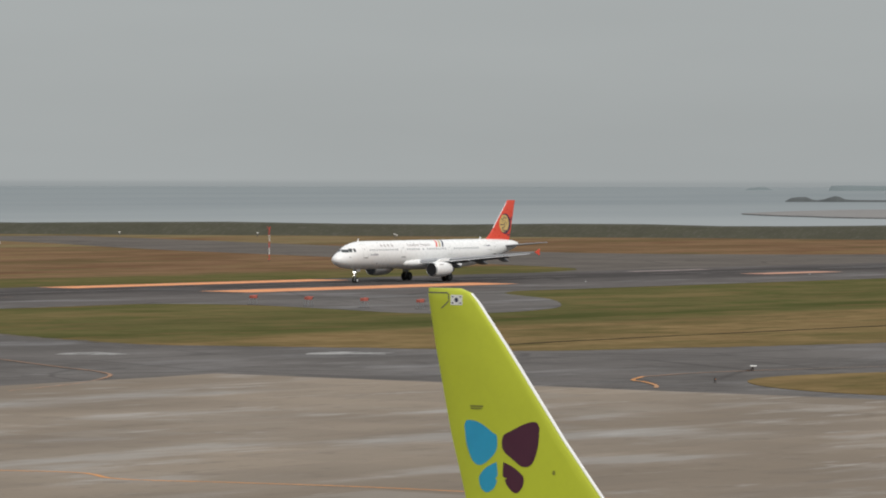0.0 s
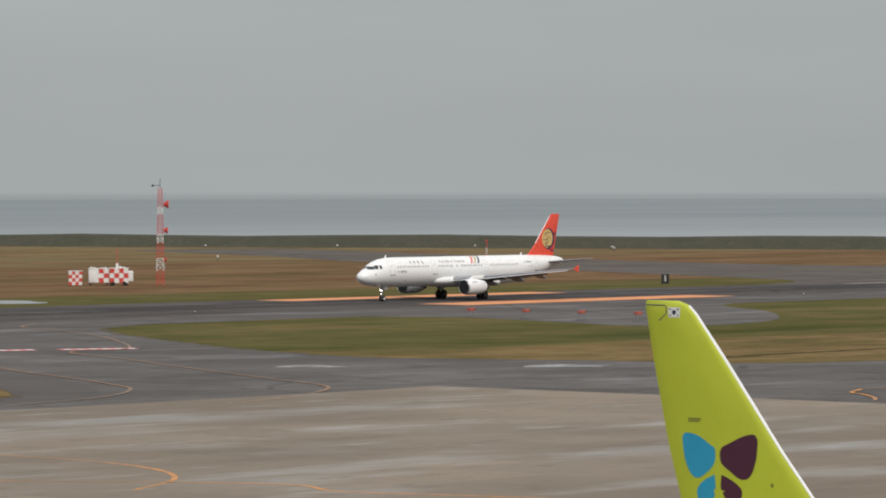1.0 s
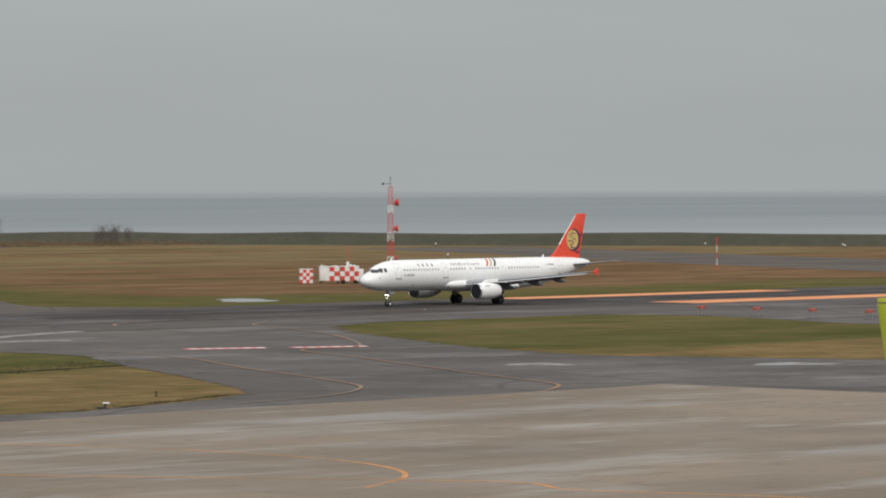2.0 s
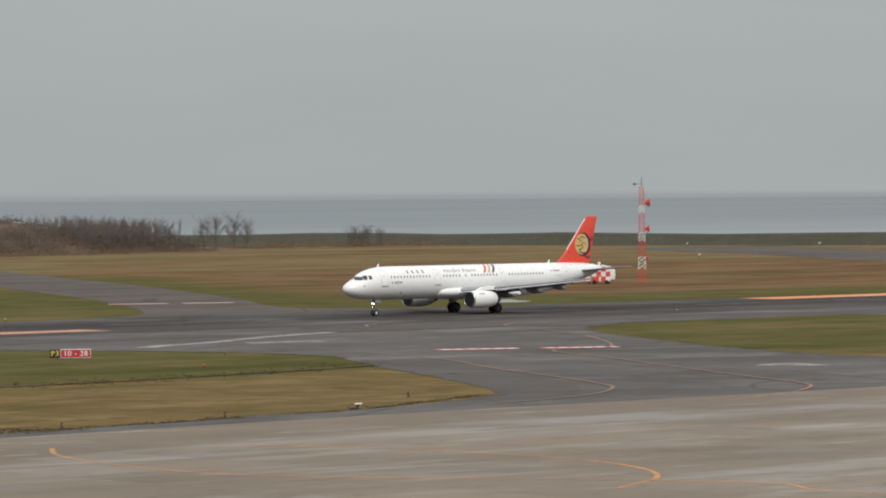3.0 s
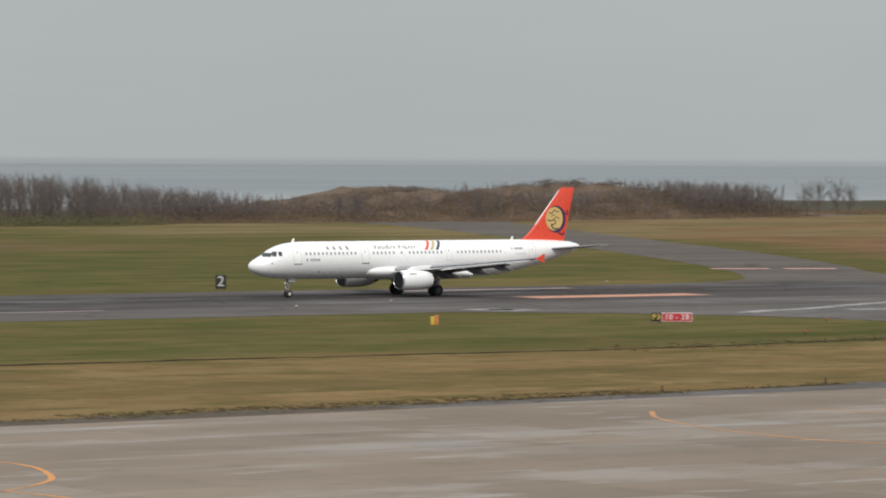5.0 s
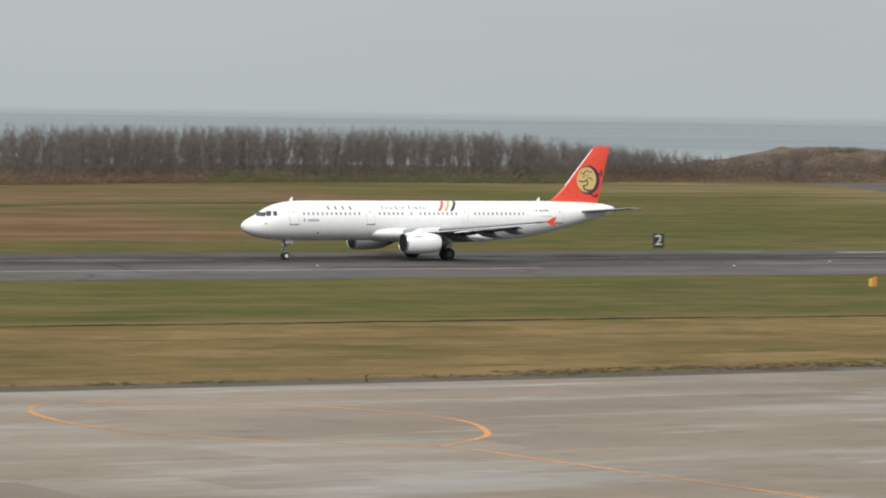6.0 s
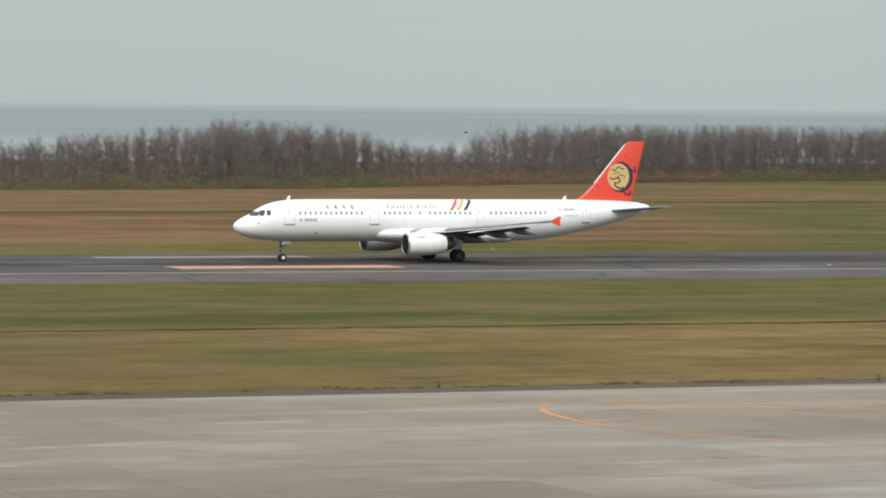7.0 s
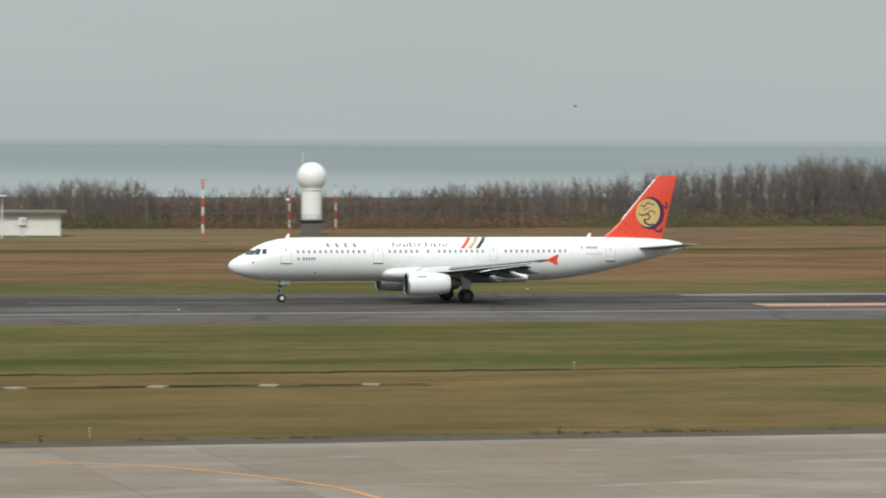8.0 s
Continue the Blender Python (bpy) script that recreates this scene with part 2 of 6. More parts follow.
HOLD_RED = make_line("hold_red", (0.78, 0.2, 0.2), 0.2)
HOLD_WHITE = make_line("hold_white", (0.85, 0.72, 0.7), 0.1)
HOLD_PALE = make_line("hold_pale", (0.72, 0.4, 0.37), 0.3)
def make_drain():
    """Dark mud, here and there grown over."""
    k = Nodes("drain_mud", 0.95)
    c = k.mix(k.span(k.noise(0.12, 6, (0.8, 1, 1), 0.7), 0.46, 0.6), (0.042, 0.035, 0.024), (0.105, 0.086, 0.042))
    return k.done(k.mix(k.span(k.noise(2.0, 5), 0.4, 0.7, 0, 0.4), c, (0.03, 0.026, 0.018)), gloss=0.0)


DRAIN = make_drain()

# ---- mesh helpers ----
def mesh(name, bm, material, smooth=False, bend=35):
    me = bpy.data.meshes.new(name)
    bm.normal_update()
    bm.to_mesh(me)
    bm.free()
    for mm in (material if isinstance(material, (list, tuple)) else [material]):
        me.materials.append(mm)
    if smooth:
        me.shade_smooth()
        me.set_sharp_from_angle(angle=radians(bend))
    return me


def part(name, bm, material, parent=None, label="", smooth=False, at=None, bend=35):
    """Links a bmesh as one mesh object under a thing."""
    ob = new(name, mesh(name, bm, material, smooth, bend))
    ob.parent = parent
    if at is not None:
        ob.matrix_basis = at
    return tagged(ob, label)


def thing(name, label, category, at=None, group="", kind=""):
    ob = new(name)
    ob.empty_display_size = 0.2
    if at is not None:
        ob.matrix_basis = at
    return tagged(ob, label, category, group, kind)


def box(bm, size, at=(0, 0, 0), bevel=0.0, turn=None):
    m = Matrix.Translation(at) @ (turn if turn is not None else Matrix()) @ Matrix.Diagonal((*size, 1))
    g = bmesh.ops.create_cube(bm, size=1, matrix=m)
    if bevel:
        es = list({e for v in g["verts"] for e in v.link_edges})
        bmesh.ops.bevel(bm, geom=es, offset=bevel, segments=2, affect='EDGES', profile=0.6)
    return bm


def tube(bm, a, b, r0, r1=None, n=10, caps=True):
    a, b = Vector(a), Vector(b)
    m = Matrix.Translation((a + b) / 2) @ (b - a).to_track_quat('Z', 'Y').to_matrix().to_4x4()
    bmesh.ops.create_cone(bm, cap_ends=caps, segments=n, radius1=r0, radius2=r0 if r1 is None else r1, depth=(b - a).length, matrix=m)
    return bm


def loft(bm, rings, close_start=True, close_end=True, closed=True):
    """Skin over rings of points."""
    vs = [[bm.verts.new(p) for p in r] for r in rings]
    for a, b in zip(vs, vs[1:]):
        n = len(a)
        for i in range(n if closed else n - 1):
            j = (i + 1) % n
            bm.faces.new((a[i], a[j], b[j], b[i]))
    if closed and close_start:
        bm.faces.new(list(reversed(vs[0])))
    if closed and close_end:
        bm.faces.new(vs[-1])
    return bm


def slab(bm, outline, z0, z1):
    """A flat plate with edges over an outline in plan."""
    a = [bm.verts.new((x, y, z0)) for x, y in outline]
    b = [bm.verts.new((x, y, z1)) for x, y in outline]
    n = len(a)
    bm.faces.new(b)
    for i in range(n):
        bm.faces.new((a[i], a[(i + 1) % n], b[(i + 1) % n], b[i]))
    bmesh.ops.recalc_face_normals(bm, faces=bm.faces)
    return bm


def curve(points, per=8):
    """Smooth line through points in plan."""
    p = [Vector((*q, 0)) for q in points]
    p = [p[0] * 2 - p[1]] + p + [p[-1] * 2 - p[-2]]
    out = []
    for i in range(1, len(p) - 2):
        a, b, c, d = p[i - 1:i + 3]
        for s in range(per):
            t = s / per
            out.append(0.5 * (2 * b + (c - a) * t + (2 * a - 5 * b + 4 * c - d) * t * t + (3 * b - a - 3 * c + d) * t ** 3))
    return [(v.x, v.y) for v in out + [p[-2]]]


def stripe(bm, points, width, z, smooth=True):
    """A painted line along points in plan."""
    p = [Vector((*q, 0)) for q in (curve(points) if smooth else points)]
    L, R = [], []
    for i, v in enumerate(p):
        d = (p[min(i + 1, len(p) - 1)] - p[max(i - 1, 0)]).normalized()
        s = Vector((-d.y, d.x, 0)) * width / 2
        L.append(bm.verts.new((v + s).to_tuple()[:2] + (z,)))
        R.append(bm.verts.new((v - s).to_tuple()[:2] + (z,)))
    for i in range(len(p) - 1):
        bm.faces.new((R[i], R[i + 1], L[i + 1], L[i]))
    return bm


def setting(name, bm, material, label, category):
    return tagged(part(name, bm, material), label, category, kind="structure")


def ragged(points, amp, step=2.2, seed=3):
    """An outline broken up into small uneven steps."""
    rnd = random.Random(seed)
    out = []
    for (ax, ay), (bx, by) in zip(points, points[1:]):
        n = max(1, int(math.hypot(bx - ax, by - ay) / step))
        dx, dy = (bx - ax), (by - ay)
        ln = math.hypot(dx, dy) or 1.0
        for i in range(n):
            o = rnd.gauss(0, amp) if 0 < i or out else 0.0
            out.append((ax + dx * i / n - dy / ln * o, ay + dy * i / n + dx / ln * o))
    return out + [points[-1]]


# ---- the airfield ----
bm = bmesh.new()
bmesh.ops.create_grid(bm, x_segments=8, y_segments=8, size=4900)
setting("ground", bm, GRASS, "flat airfield of green and straw-coloured winter grass", "grass")

setting("runway", slab(bmesh.new(), [(-900, 349.5), (243, 349.5), (268, 352), (335, 352), (360, 349.5), (1060, 349.5), (1060, 411.5), (800, 411.5), (560, 411.5), (-900, 411.5)], -0.1, 0.03),
        ASPHALT, "dark grey asphalt runway with pale worn patches", "runway")
west_side = curve([(243, 351), (258, 337), (267, 318), (267, 305), (263, 295), (253, 280), (243, 262), (233, 246), (228, 239), (222, 235), (204, 229), (173, 225), (120, 221.5), (60, 219), (-300, 214)])
east_side = curve([(-300, 208), (258, 200), (258, 120), (258, -60), (560, -60), (560, 120), (440, 180), (390, 200), (346, 215), (312, 229), (307, 242), (302, 255), (298, 266), (302, 280), (308, 294), (322, 318), (335, 338), (348, 347), (362, 351)])
setting("taxiway_1", slab(bmesh.new(), ragged(west_side, 0.4) + [(-300, 208), (256, 208), (256, -60)] + ragged(east_side[24:], 0.4, seed=5), -0.1, 0.02), TAXI_ASPHALT,
        "dark asphalt taxiway joining the apron to the runway", "taxiway")
back_way = (curve([(318, 411), (334, 418), (347, 431), (370, 466), (399, 519), (437, 592), (479, 676), (520, 770), (545, 850)])
            + curve([(600, 850), (553, 765), (522, 706), (472, 610), (441, 550), (418, 508), (394, 467), (376, 440), (371, 426), (380, 411)]))
setting("taxiway_2", slab(bmesh.new(), back_way, -0.1, 0.02), OLD_ASPHALT, "weathered grey-brown taxiway behind the runway", "taxiway")
sea_way = (curve([(556, 411), (578, 420), (594, 440), (633, 519), (672, 600), (715, 670), (760, 760)])
           + curve([(800, 740), (765, 665), (728, 592), (706, 535), (700, 490), (730, 450), (800, 411)]))
setting("taxiway_3", slab(bmesh.new(), sea_way, -0.1, 0.02), OLD_ASPHALT, "weathered grey asphalt taxiway towards the sea", "taxiway")
pad = curve([(366, 351), (378, 351), (391, 349), (396, 337), (390, 318), (385, 303), (392, 297), (404, 299), (418, 306), (440, 324), (456, 343), (470, 351)])
setting("taxiway_pad", slab(bmesh.new(), pad, -0.1, 0.015), TAXI_ASPHALT, "worn asphalt pad beside the runway", "taxiway")
setting("taxiway_shoulder", slab(bmesh.new(), curve([(263, 297), (253, 280), (243, 262), (233, 246), (227, 238), (233, 236), (243, 247), (250, 258), (257, 271), (266, 289), (271, 303)]), -0.1, 0.027), ASPHALT, "darker asphalt shoulder beside the grass tip", "taxiway")
setting("grass_island", slab(bmesh.new(), curve([(263, 150), (265, 170), (273, 182), (284, 186), (300, 181), (330, 168), (360, 140), (340, 100), (290, 100), (266, 130)]), -0.1, 0.06),
        GRASS, "small island of straw-coloured grass in the taxiway", "grass")

# apron: a bed with dark open joints; its slabs are laid last
APRON = [(-300, -60), (257.8, -60), (258.6, 100), (259, 164), (259, 200), (258.2, 223.5), (250, 222.8), (208, 222.8), (180, 221.5), (130, 217.5), (80, 215.6), (30, 213.8), (-300, 205)]
JOINT = paint("joint_sealant", (0.205, 0.176, 0.146), 0.9, gloss=0.05)
apron = setting("apron", slab(bmesh.new(), APRON, -0.1, 0.032), JOINT, "broad apron of weathered concrete slabs, damp sheen painted in as pale streaks", "apron")

DIRT = make_line("verge_dirt", (0.082, 0.062, 0.04), 0.35)
setting("dirt_verge", slab(bmesh.new(), [(-300, 204.6), (30, 213.5), (80, 215.3), (130, 217.2), (150, 218.8), (150, 223.4), (130, 221.4), (80, 219.9), (30, 217.9), (-300, 207.4)], -0.1, 0.0285),
        DIRT, "strip of bare brown dirt along the edge of the apron", "verge")

for line, seed in ((west_side[:76], 11), (east_side[-80:], 12)):
    bm = bmesh.new()
    stripe(bm, ragged(line, 0.35, 1.6, seed), 0.9, 0.024, smooth=False)
    setting("soil_edge", bm, DIRT, "ragged strip of dark soil where grass meets the taxiway", "verge")

# drains in the grass
bm = bmesh.new()
stripe(bm, ragged(curve([(-300, 276), (40, 278), (100, 279), (170, 279), (211, 277), (235, 280), (256, 284)]), 0.3, 1.5, 9), 1.5, 0.02, smooth=False)
setting("drain_1", bm, DRAIN, "narrow dark drain along the grass", "drain")
bm = bmesh.new()
stripe(bm, [(310, 239), (330, 241), (386, 240), (520, 236)], 1.0, 0.02)
setting("drain_2", bm, DRAIN, "narrow dark drain across the grass", "drain")

bm = bmesh.new()
stripe(bm, ragged(curve([(28, 263.6), (40, 264), (52, 263.8), (66, 263.4)]), 0.35, 0.9, 8), 2.2, 0.02, smooth=False)
setting("drain_3", bm, DRAIN, "short broken drain in the grass", "drain")
COVER = make_line("cover_concrete", (0.3, 0.25, 0.19), 0.5)
for x in (39.5, 48.5, 55.6, 62.2):
    bm = bmesh.new()
    box(bm, (1.1, 1.3, 0.12), (x, 263.2, 0.05), 0.03, Matrix.Rotation(0.5 * math.sin(x), 4, 'Z'))
    setting("drain_cover", bm, COVER, "pale concrete drain cover in the grass", "drain cover")

# painted marks on the runway
def bar(x0, x1, y0, y1, material, name, label):
    b = bmesh.new()
    slab(b, [(x0, y0), (x1, y0), (x1, y1), (x0, y1)], 0.02, 0.04)
    setting(name, b, material, label, "runway marking")

for x0, x1 in ((127, 149.5), (275, 299), (571, 593), (719, 742)):
    bar(x0, x1, 377, 382.5, TDZ_PINK, "touchdown_bar", "faded orange touchdown bar on the runway")
    bar(x0, x1, 403, 405.2, WHITE_LINE, "touchdown_bar", "faded white touchdown bar on the runway")
bar(437, 497, 371.5, 380.5, AIM_ORANGE, "aiming_bar", "broad orange aiming bar on the runway")
bar(437, 497, 403, 410.5, AIM_ORANGE, "aiming_bar", "broad orange aiming bar on the runway")
bar(-900, 215, 368.1, 369, WHITE_LINE, "edge_line", "faded white runway edge line")
for i in range(-8, 16):
    bar(i * 50 + 10, i * 50 + 40, 392.2, 392.8, WORN_WHITE, "centre_line", "faded white runway centre dash")

# yellow-orange guide lines
def guide(points, width=0.34, z=0.065, name="guide_line", material=ORANGE_LINE):
    b = bmesh.new()
    stripe(b, points, width, z)
    setting(name, b, material, "orange taxi guide line painted on the pavement", "guide line")

guide([(325, 363), (331, 369), (345, 374), (400, 380)], material=FADED_LINE)
guide([(347, 361), (338, 354), (334, 347), (329, 337), (318, 320), (300, 299), (289, 296), (280, 279), (272, 265), (259, 241), (255, 233), (250, 227), (240, 221), (228, 217)], material=FADED_LINE)
guide([(275, 309), (268, 289), (257, 270), (250, 256), (244, 245), (239, 238), (229, 231), (215, 227)], material=FADED_LINE)
guide([(161, 209), (157, 203), (154, 194), (153, 186), (154, 180), (162, 167), (168, 156), (166, 150), (168, 143), (170, 134), (172, 110)])
guide([(160, 159), (167, 163), (172, 169), (175, 177), (175.5, 185), (175, 194), (171, 205)])
guide([(95, 206.5), (91, 207), (88.5, 204), (87, 199), (86.5, 193), (87.5, 187), (91, 181), (97, 175.5), (98, 166), (99, 148), (100, 120)])
guide([(97, 175.5), (102, 180), (104.5, 184.5), (106, 189), (106, 194), (104, 200), (99, 204.5), (93, 206.5)])
guide([(20, 208), (32, 204), (37, 200.5), (40, 195), (42.2, 189), (43.2, 182), (44, 160), (45, 130)])
guide([(262, 183), (265.5, 185.5), (269, 189), (271, 191.5), (276, 194)])
guide([(276, 194), (290, 193), (330, 180)], material=FADED_LINE)
for a, b in (((283.5, 306.5), (291, 303)), ((293, 301.5), (300, 298))):
    bm = bmesh.new()
    stripe(bm, [a, b], 2.6, 0.04, smooth=False)
    setting("hold_mark", bm, HOLD_RED, "red holding-position block on the taxiway", "marking")
    d = Vector((b[0] - a[0], b[1] - a[1]))
    for i in range(6):
        q = Vector(a) + d * (i + 0.3) / 6
        bm = bmesh.new()
        stripe(bm, [tuple(q), tuple(q + d * 0.11)], 1.7, 0.05, smooth=False)
        setting("hold_letter_bar", bm, HOLD_WHITE, "white bar of lettering on a red holding block", "marking")
for a, b in (((366, 462), (373.5, 458.5)), ((375.5, 457.5), (382, 454.5))):
    bm = bmesh.new()
    stripe(bm, [a, b], 2.6, 0.04, smooth=False)
    setting("hold_mark", bm, HOLD_PALE, "red holding-position block on the far taxiway", "marking")

# pale worn patches where the taxiway meets the runway
def make_wear():
    k = Nodes("pale_wear", 0.75)
    c = k.mix(k.span(k.noise(0.5, 6, (0.4, 1, 1), 0.65), 0.38, 0.54), (0.092, 0.086, 0.082), (0.33, 0.322, 0.31))
    return k.done(k.mix(k.span(k.noise(4, 5), 0.4, 0.7, 0, 0.4), c, (0.08, 0.075, 0.07)), gloss=0.1)


PALE_WEAR = make_wear()
for points, width in (([(249.5, 351), (252, 352), (254.5, 353)], 6.5), ([(268, 333), (274, 337), (282, 339.5), (292, 345), (300, 349), (311, 353)], 2.0),
                      ([(284, 336), (288, 335), (292, 333)], 3.0), ([(293, 238), (295, 239.5), (298, 240)], 7.0), ([(278, 255), (280, 256), (282, 255.5)], 6.0), ([(251, 351.5), (253, 353)], 3.0)):
    bm = bmesh.new()
    stripe(bm, points, width, 0.034)
    setting("worn_patch", bm, PALE_WEAR, "pale worn patch on the asphalt", "pavement patch")

# sea, and the dyke that keeps it from the field
DYKE = [(-1200, 985), (300, 975), (600, 950), (750, 890), (800, 795), (865, 640), (905, 495), (1000, 150), (1120, -400)]
SHORE = [(x + 16 * (1 if i > 3 else 0), y + 16) for i, (x, y) in enumerate(DYKE)]
DYKE_GREEN = make_line("dyke_turf", (0.06, 0.058, 0.038), 0.4)
bm = bmesh.new()
path = [Vector((*q, 0)) for q in curve(DYKE, 6)]
rows = []
for i, v in enumerate(path):
    d = (path[min(i + 1, len(path) - 1)] - path[max(i - 1, 0)]).normalized()
    s = Vector((-d.y, d.x, 0))
    up = (3.1 + 0.25 * math.sin(i * 1.7)) * float(np.interp(v.x, [560, 720], [0.15, 1]))
    rows.append([v + s * 0 + Vector((0, 0, -0.2)), v + s * 7 + Vector((0, 0, up * 0.9)), v + s * 9 + Vector((0, 0, up)), v + s * 13 + Vector((0, 0, up)), v + s * 22 + Vector((0, 0, -0.2))])
loft(bm, rows, closed=False)
bmesh.ops.recalc_face_normals(bm, faces=bm.faces)
setting("dyke", bm, DYKE_GREEN, "low dark-green sea dyke along the shore", "dyke")
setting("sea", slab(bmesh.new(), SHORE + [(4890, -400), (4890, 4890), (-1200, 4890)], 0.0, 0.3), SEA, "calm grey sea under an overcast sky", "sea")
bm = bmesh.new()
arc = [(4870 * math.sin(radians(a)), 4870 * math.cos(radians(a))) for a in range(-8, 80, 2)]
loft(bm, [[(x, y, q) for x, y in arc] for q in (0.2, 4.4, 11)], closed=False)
# far haze over the sea, painted as a glow thinning upwards into the sky
haze = Nodes("painted_sea_haze", 1.0)
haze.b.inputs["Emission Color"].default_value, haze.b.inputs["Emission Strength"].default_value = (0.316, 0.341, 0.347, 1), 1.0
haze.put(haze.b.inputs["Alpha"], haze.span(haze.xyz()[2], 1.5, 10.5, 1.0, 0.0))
setting("backdrop", bm, haze.done((0, 0, 0), gloss=0.0), "glowing backdrop strip painted as far grey sea and haze at the horizon", "sea").visible_shadow = False


# ---- materials of the things ----
WHITE_PAINT = paint("white_aircraft_paint", (0.83, 0.83, 0.82), 0.28, wear=0.05, scale=0.8)
GREY_PAINT = paint("grey_wing_paint", (0.3, 0.31, 0.325), 0.5, wear=0.15)
BELLY_GREY = paint("pale_grey_paint", (0.6, 0.61, 0.62), 0.4, wear=0.1)
FIN_RED = paint("fin_red", (0.72, 0.075, 0.04), 0.3, wear=0.06, scale=0.8)
EMBLEM_GOLD = paint("emblem_gold", (0.62, 0.45, 0.17), 0.35)
EMBLEM_DARK = paint("emblem_purple", (0.06, 0.025, 0.07), 0.35)
STRIPE_OLIVE = paint("stripe_olive", (0.5, 0.42, 0.2), 0.4)
NAVY = paint("navy_paint", (0.02, 0.025, 0.06), 0.35)
GLASS_DARK = paint("dark_window", (0.05, 0.058, 0.06), 0.08, wear=0.02)
PORTHOLE = paint("cabin_window_shade", (0.24, 0.25, 0.27), 0.2, wear=0.1)
SEAM = paint("seam_grey", (0.5, 0.5, 0.5), 0.6)
SEAM_DARK = paint("dark_sill", (0.1, 0.1, 0.1), 0.6)
TITLE_INK = paint("title_ink", (0.13, 0.08, 0.085), 0.5)
MARK_INK = paint("mark_ink", (0.12, 0.12, 0.17), 0.5)
RUBBER = paint("tyre_rubber", (0.018, 0.018, 0.018), 0.85, wear=0.3)
STEEL = paint("gear_steel", (0.35, 0.36, 0.37), 0.35, 0.7)
RIM_GREY = paint("wheel_rim_grey", (0.07, 0.07, 0.07), 0.5, 0.3)
RIM_PALE = paint("nose_rim_pale", (0.62, 0.62, 0.6), 0.45)
LIP_METAL = paint("intake_lip_metal", (0.4, 0.41, 0.42), 0.3, 0.6)
FLAP_GREY = paint("flap_grey", (0.13, 0.135, 0.145), 0.55, wear=0.2)
FAN_DARK = paint("fan_dark", (0.03, 0.031, 0.033), 0.9, gloss=0.0)
EXHAUST = paint("exhaust_metal", (0.12, 0.11, 0.1), 0.4, 0.8)
DARK_METAL = paint("dark_metal", (0.05, 0.05, 0.052), 0.5, 0.3)


def glow(name, colour, strength):
    k = Nodes(name, 0.4)
    k.b.inputs["Emission Color"].default_value, k.b.inputs["Emission Strength"].default_value = (*colour, 1), strength
    return k.done(colour)


LAMP_GLOW = glow("landing_lamp", (1.0, 0.96, 0.88), 12.0)

# ---- airliners ----
# aft of the nose, top, bottom, half width
HULL = [(0.0, 3.43, 3.37, 0.03), (0.12, 3.74, 3.06, 0.36), (0.45, 4.02, 2.78, 0.7), (1.0, 4.31, 2.52, 1.03), (1.6, 4.6, 2.34, 1.3),
        (2.2, 4.98, 2.21, 1.5), (2.8, 5.32, 2.13, 1.65), (3.6, 5.64, 2.06, 1.8), (4.6, 5.89, 2.0, 1.9), (6.0, 6.04, 1.97, 1.96),
        (7.5, 6.07, 1.96, 1.975), (15, 6.07, 1.96, 1.975), (29.5, 6.07, 1.96, 1.975), (31.5, 6.07, 2.02, 1.965), (33.5, 6.07, 2.24, 1.93),
        (36, 6.06, 2.7, 1.78), (38.5, 6.03, 3.26, 1.5), (41, 5.95, 3.88, 1.12), (43, 5.78, 4.45, 0.75), (44.1, 5.55, 4.83, 0.42), (44.5, 5.36, 5.03, 0.18)]
HX = np.array([r[0] for r in HULL])


def hull(x):
    """Middle height, half height and half width of the hull, x metres aft of the nose."""
    t, b, w = (float(np.interp(x, HX, [r[i] for r in HULL])) for i in (1, 2, 3))
    return (t + b) / 2, (t - b) / 2, w


def skin(x, z, out=0.0, side=-1):
    zc, hh, w = hull(x)
    s = max(-0.999, min(0.999, (z - zc) / hh))
    y = w * math.sqrt(1 - s * s)
    n = Vector((0, y / (w * w), (z - zc) / (hh * hh))).normalized()
    return (x, side * (y + n.y * out), z + n.z * out)


def hull_mesh(k=1.0, n=40):
    bm = bmesh.new()
    xs = sorted(set(list(HX) + [0.04, 0.25, 0.7, 1.3, 1.9, 2.5, 3.2, 4.1, 5.2, 9, 11, 13, 18, 22, 26, 40, 42]))
    rings = []
    for x in xs:
        zc, hh, w = hull(x)
        rings.append([(x * k, w * math.sin(2 * math.pi * i / n) * k, (zc + hh * math.cos(2 * math.pi * i / n)) * k) for i in range(n)])
    loft(bm, rings)
    bmesh.ops.recalc_face_normals(bm, faces=bm.faces)
    return bm


def patch(bm, x0, x1, z0, z1, side=-1, out=0.015, lean=0.0, nx=2, nz=6):
    """A thin panel lying on the hull. lean: metres by which its top lies further aft."""
    rows = []
    for j in range(nz + 1):
        z = z0 + (z1 - z0) * j / nz
        s = lean * j / nz
        rows.append([bm.verts.new(skin(x0 + s + (x1 - x0) * i / nx, z, out, side)) for i in range(nx + 1)])
    for a, b in zip(rows, rows[1:]):
        for i in range(nx):
            bm.faces.new((a[i], a[i + 1], b[i + 1], b[i]))
    return bm


def foil(chord, thick, n=9):
    """Half-thickness rows of a wing section: (along the chord, up)."""
    up = [(0.5 - 0.5 * math.cos(math.pi * i / n)) for i in range(n + 1)]
    h = [thick * 5 * (0.2969 * math.sqrt(u) - 0.126 * u - 0.3516 * u * u + 0.2843 * u ** 3 - 0.1036 * u ** 4) for u in up]
    return [(u * chord, q) for u, q in zip(up, h)] + [(u * chord, -q * 0.8) for u, q in list(zip(up, h))[-2:0:-1]]


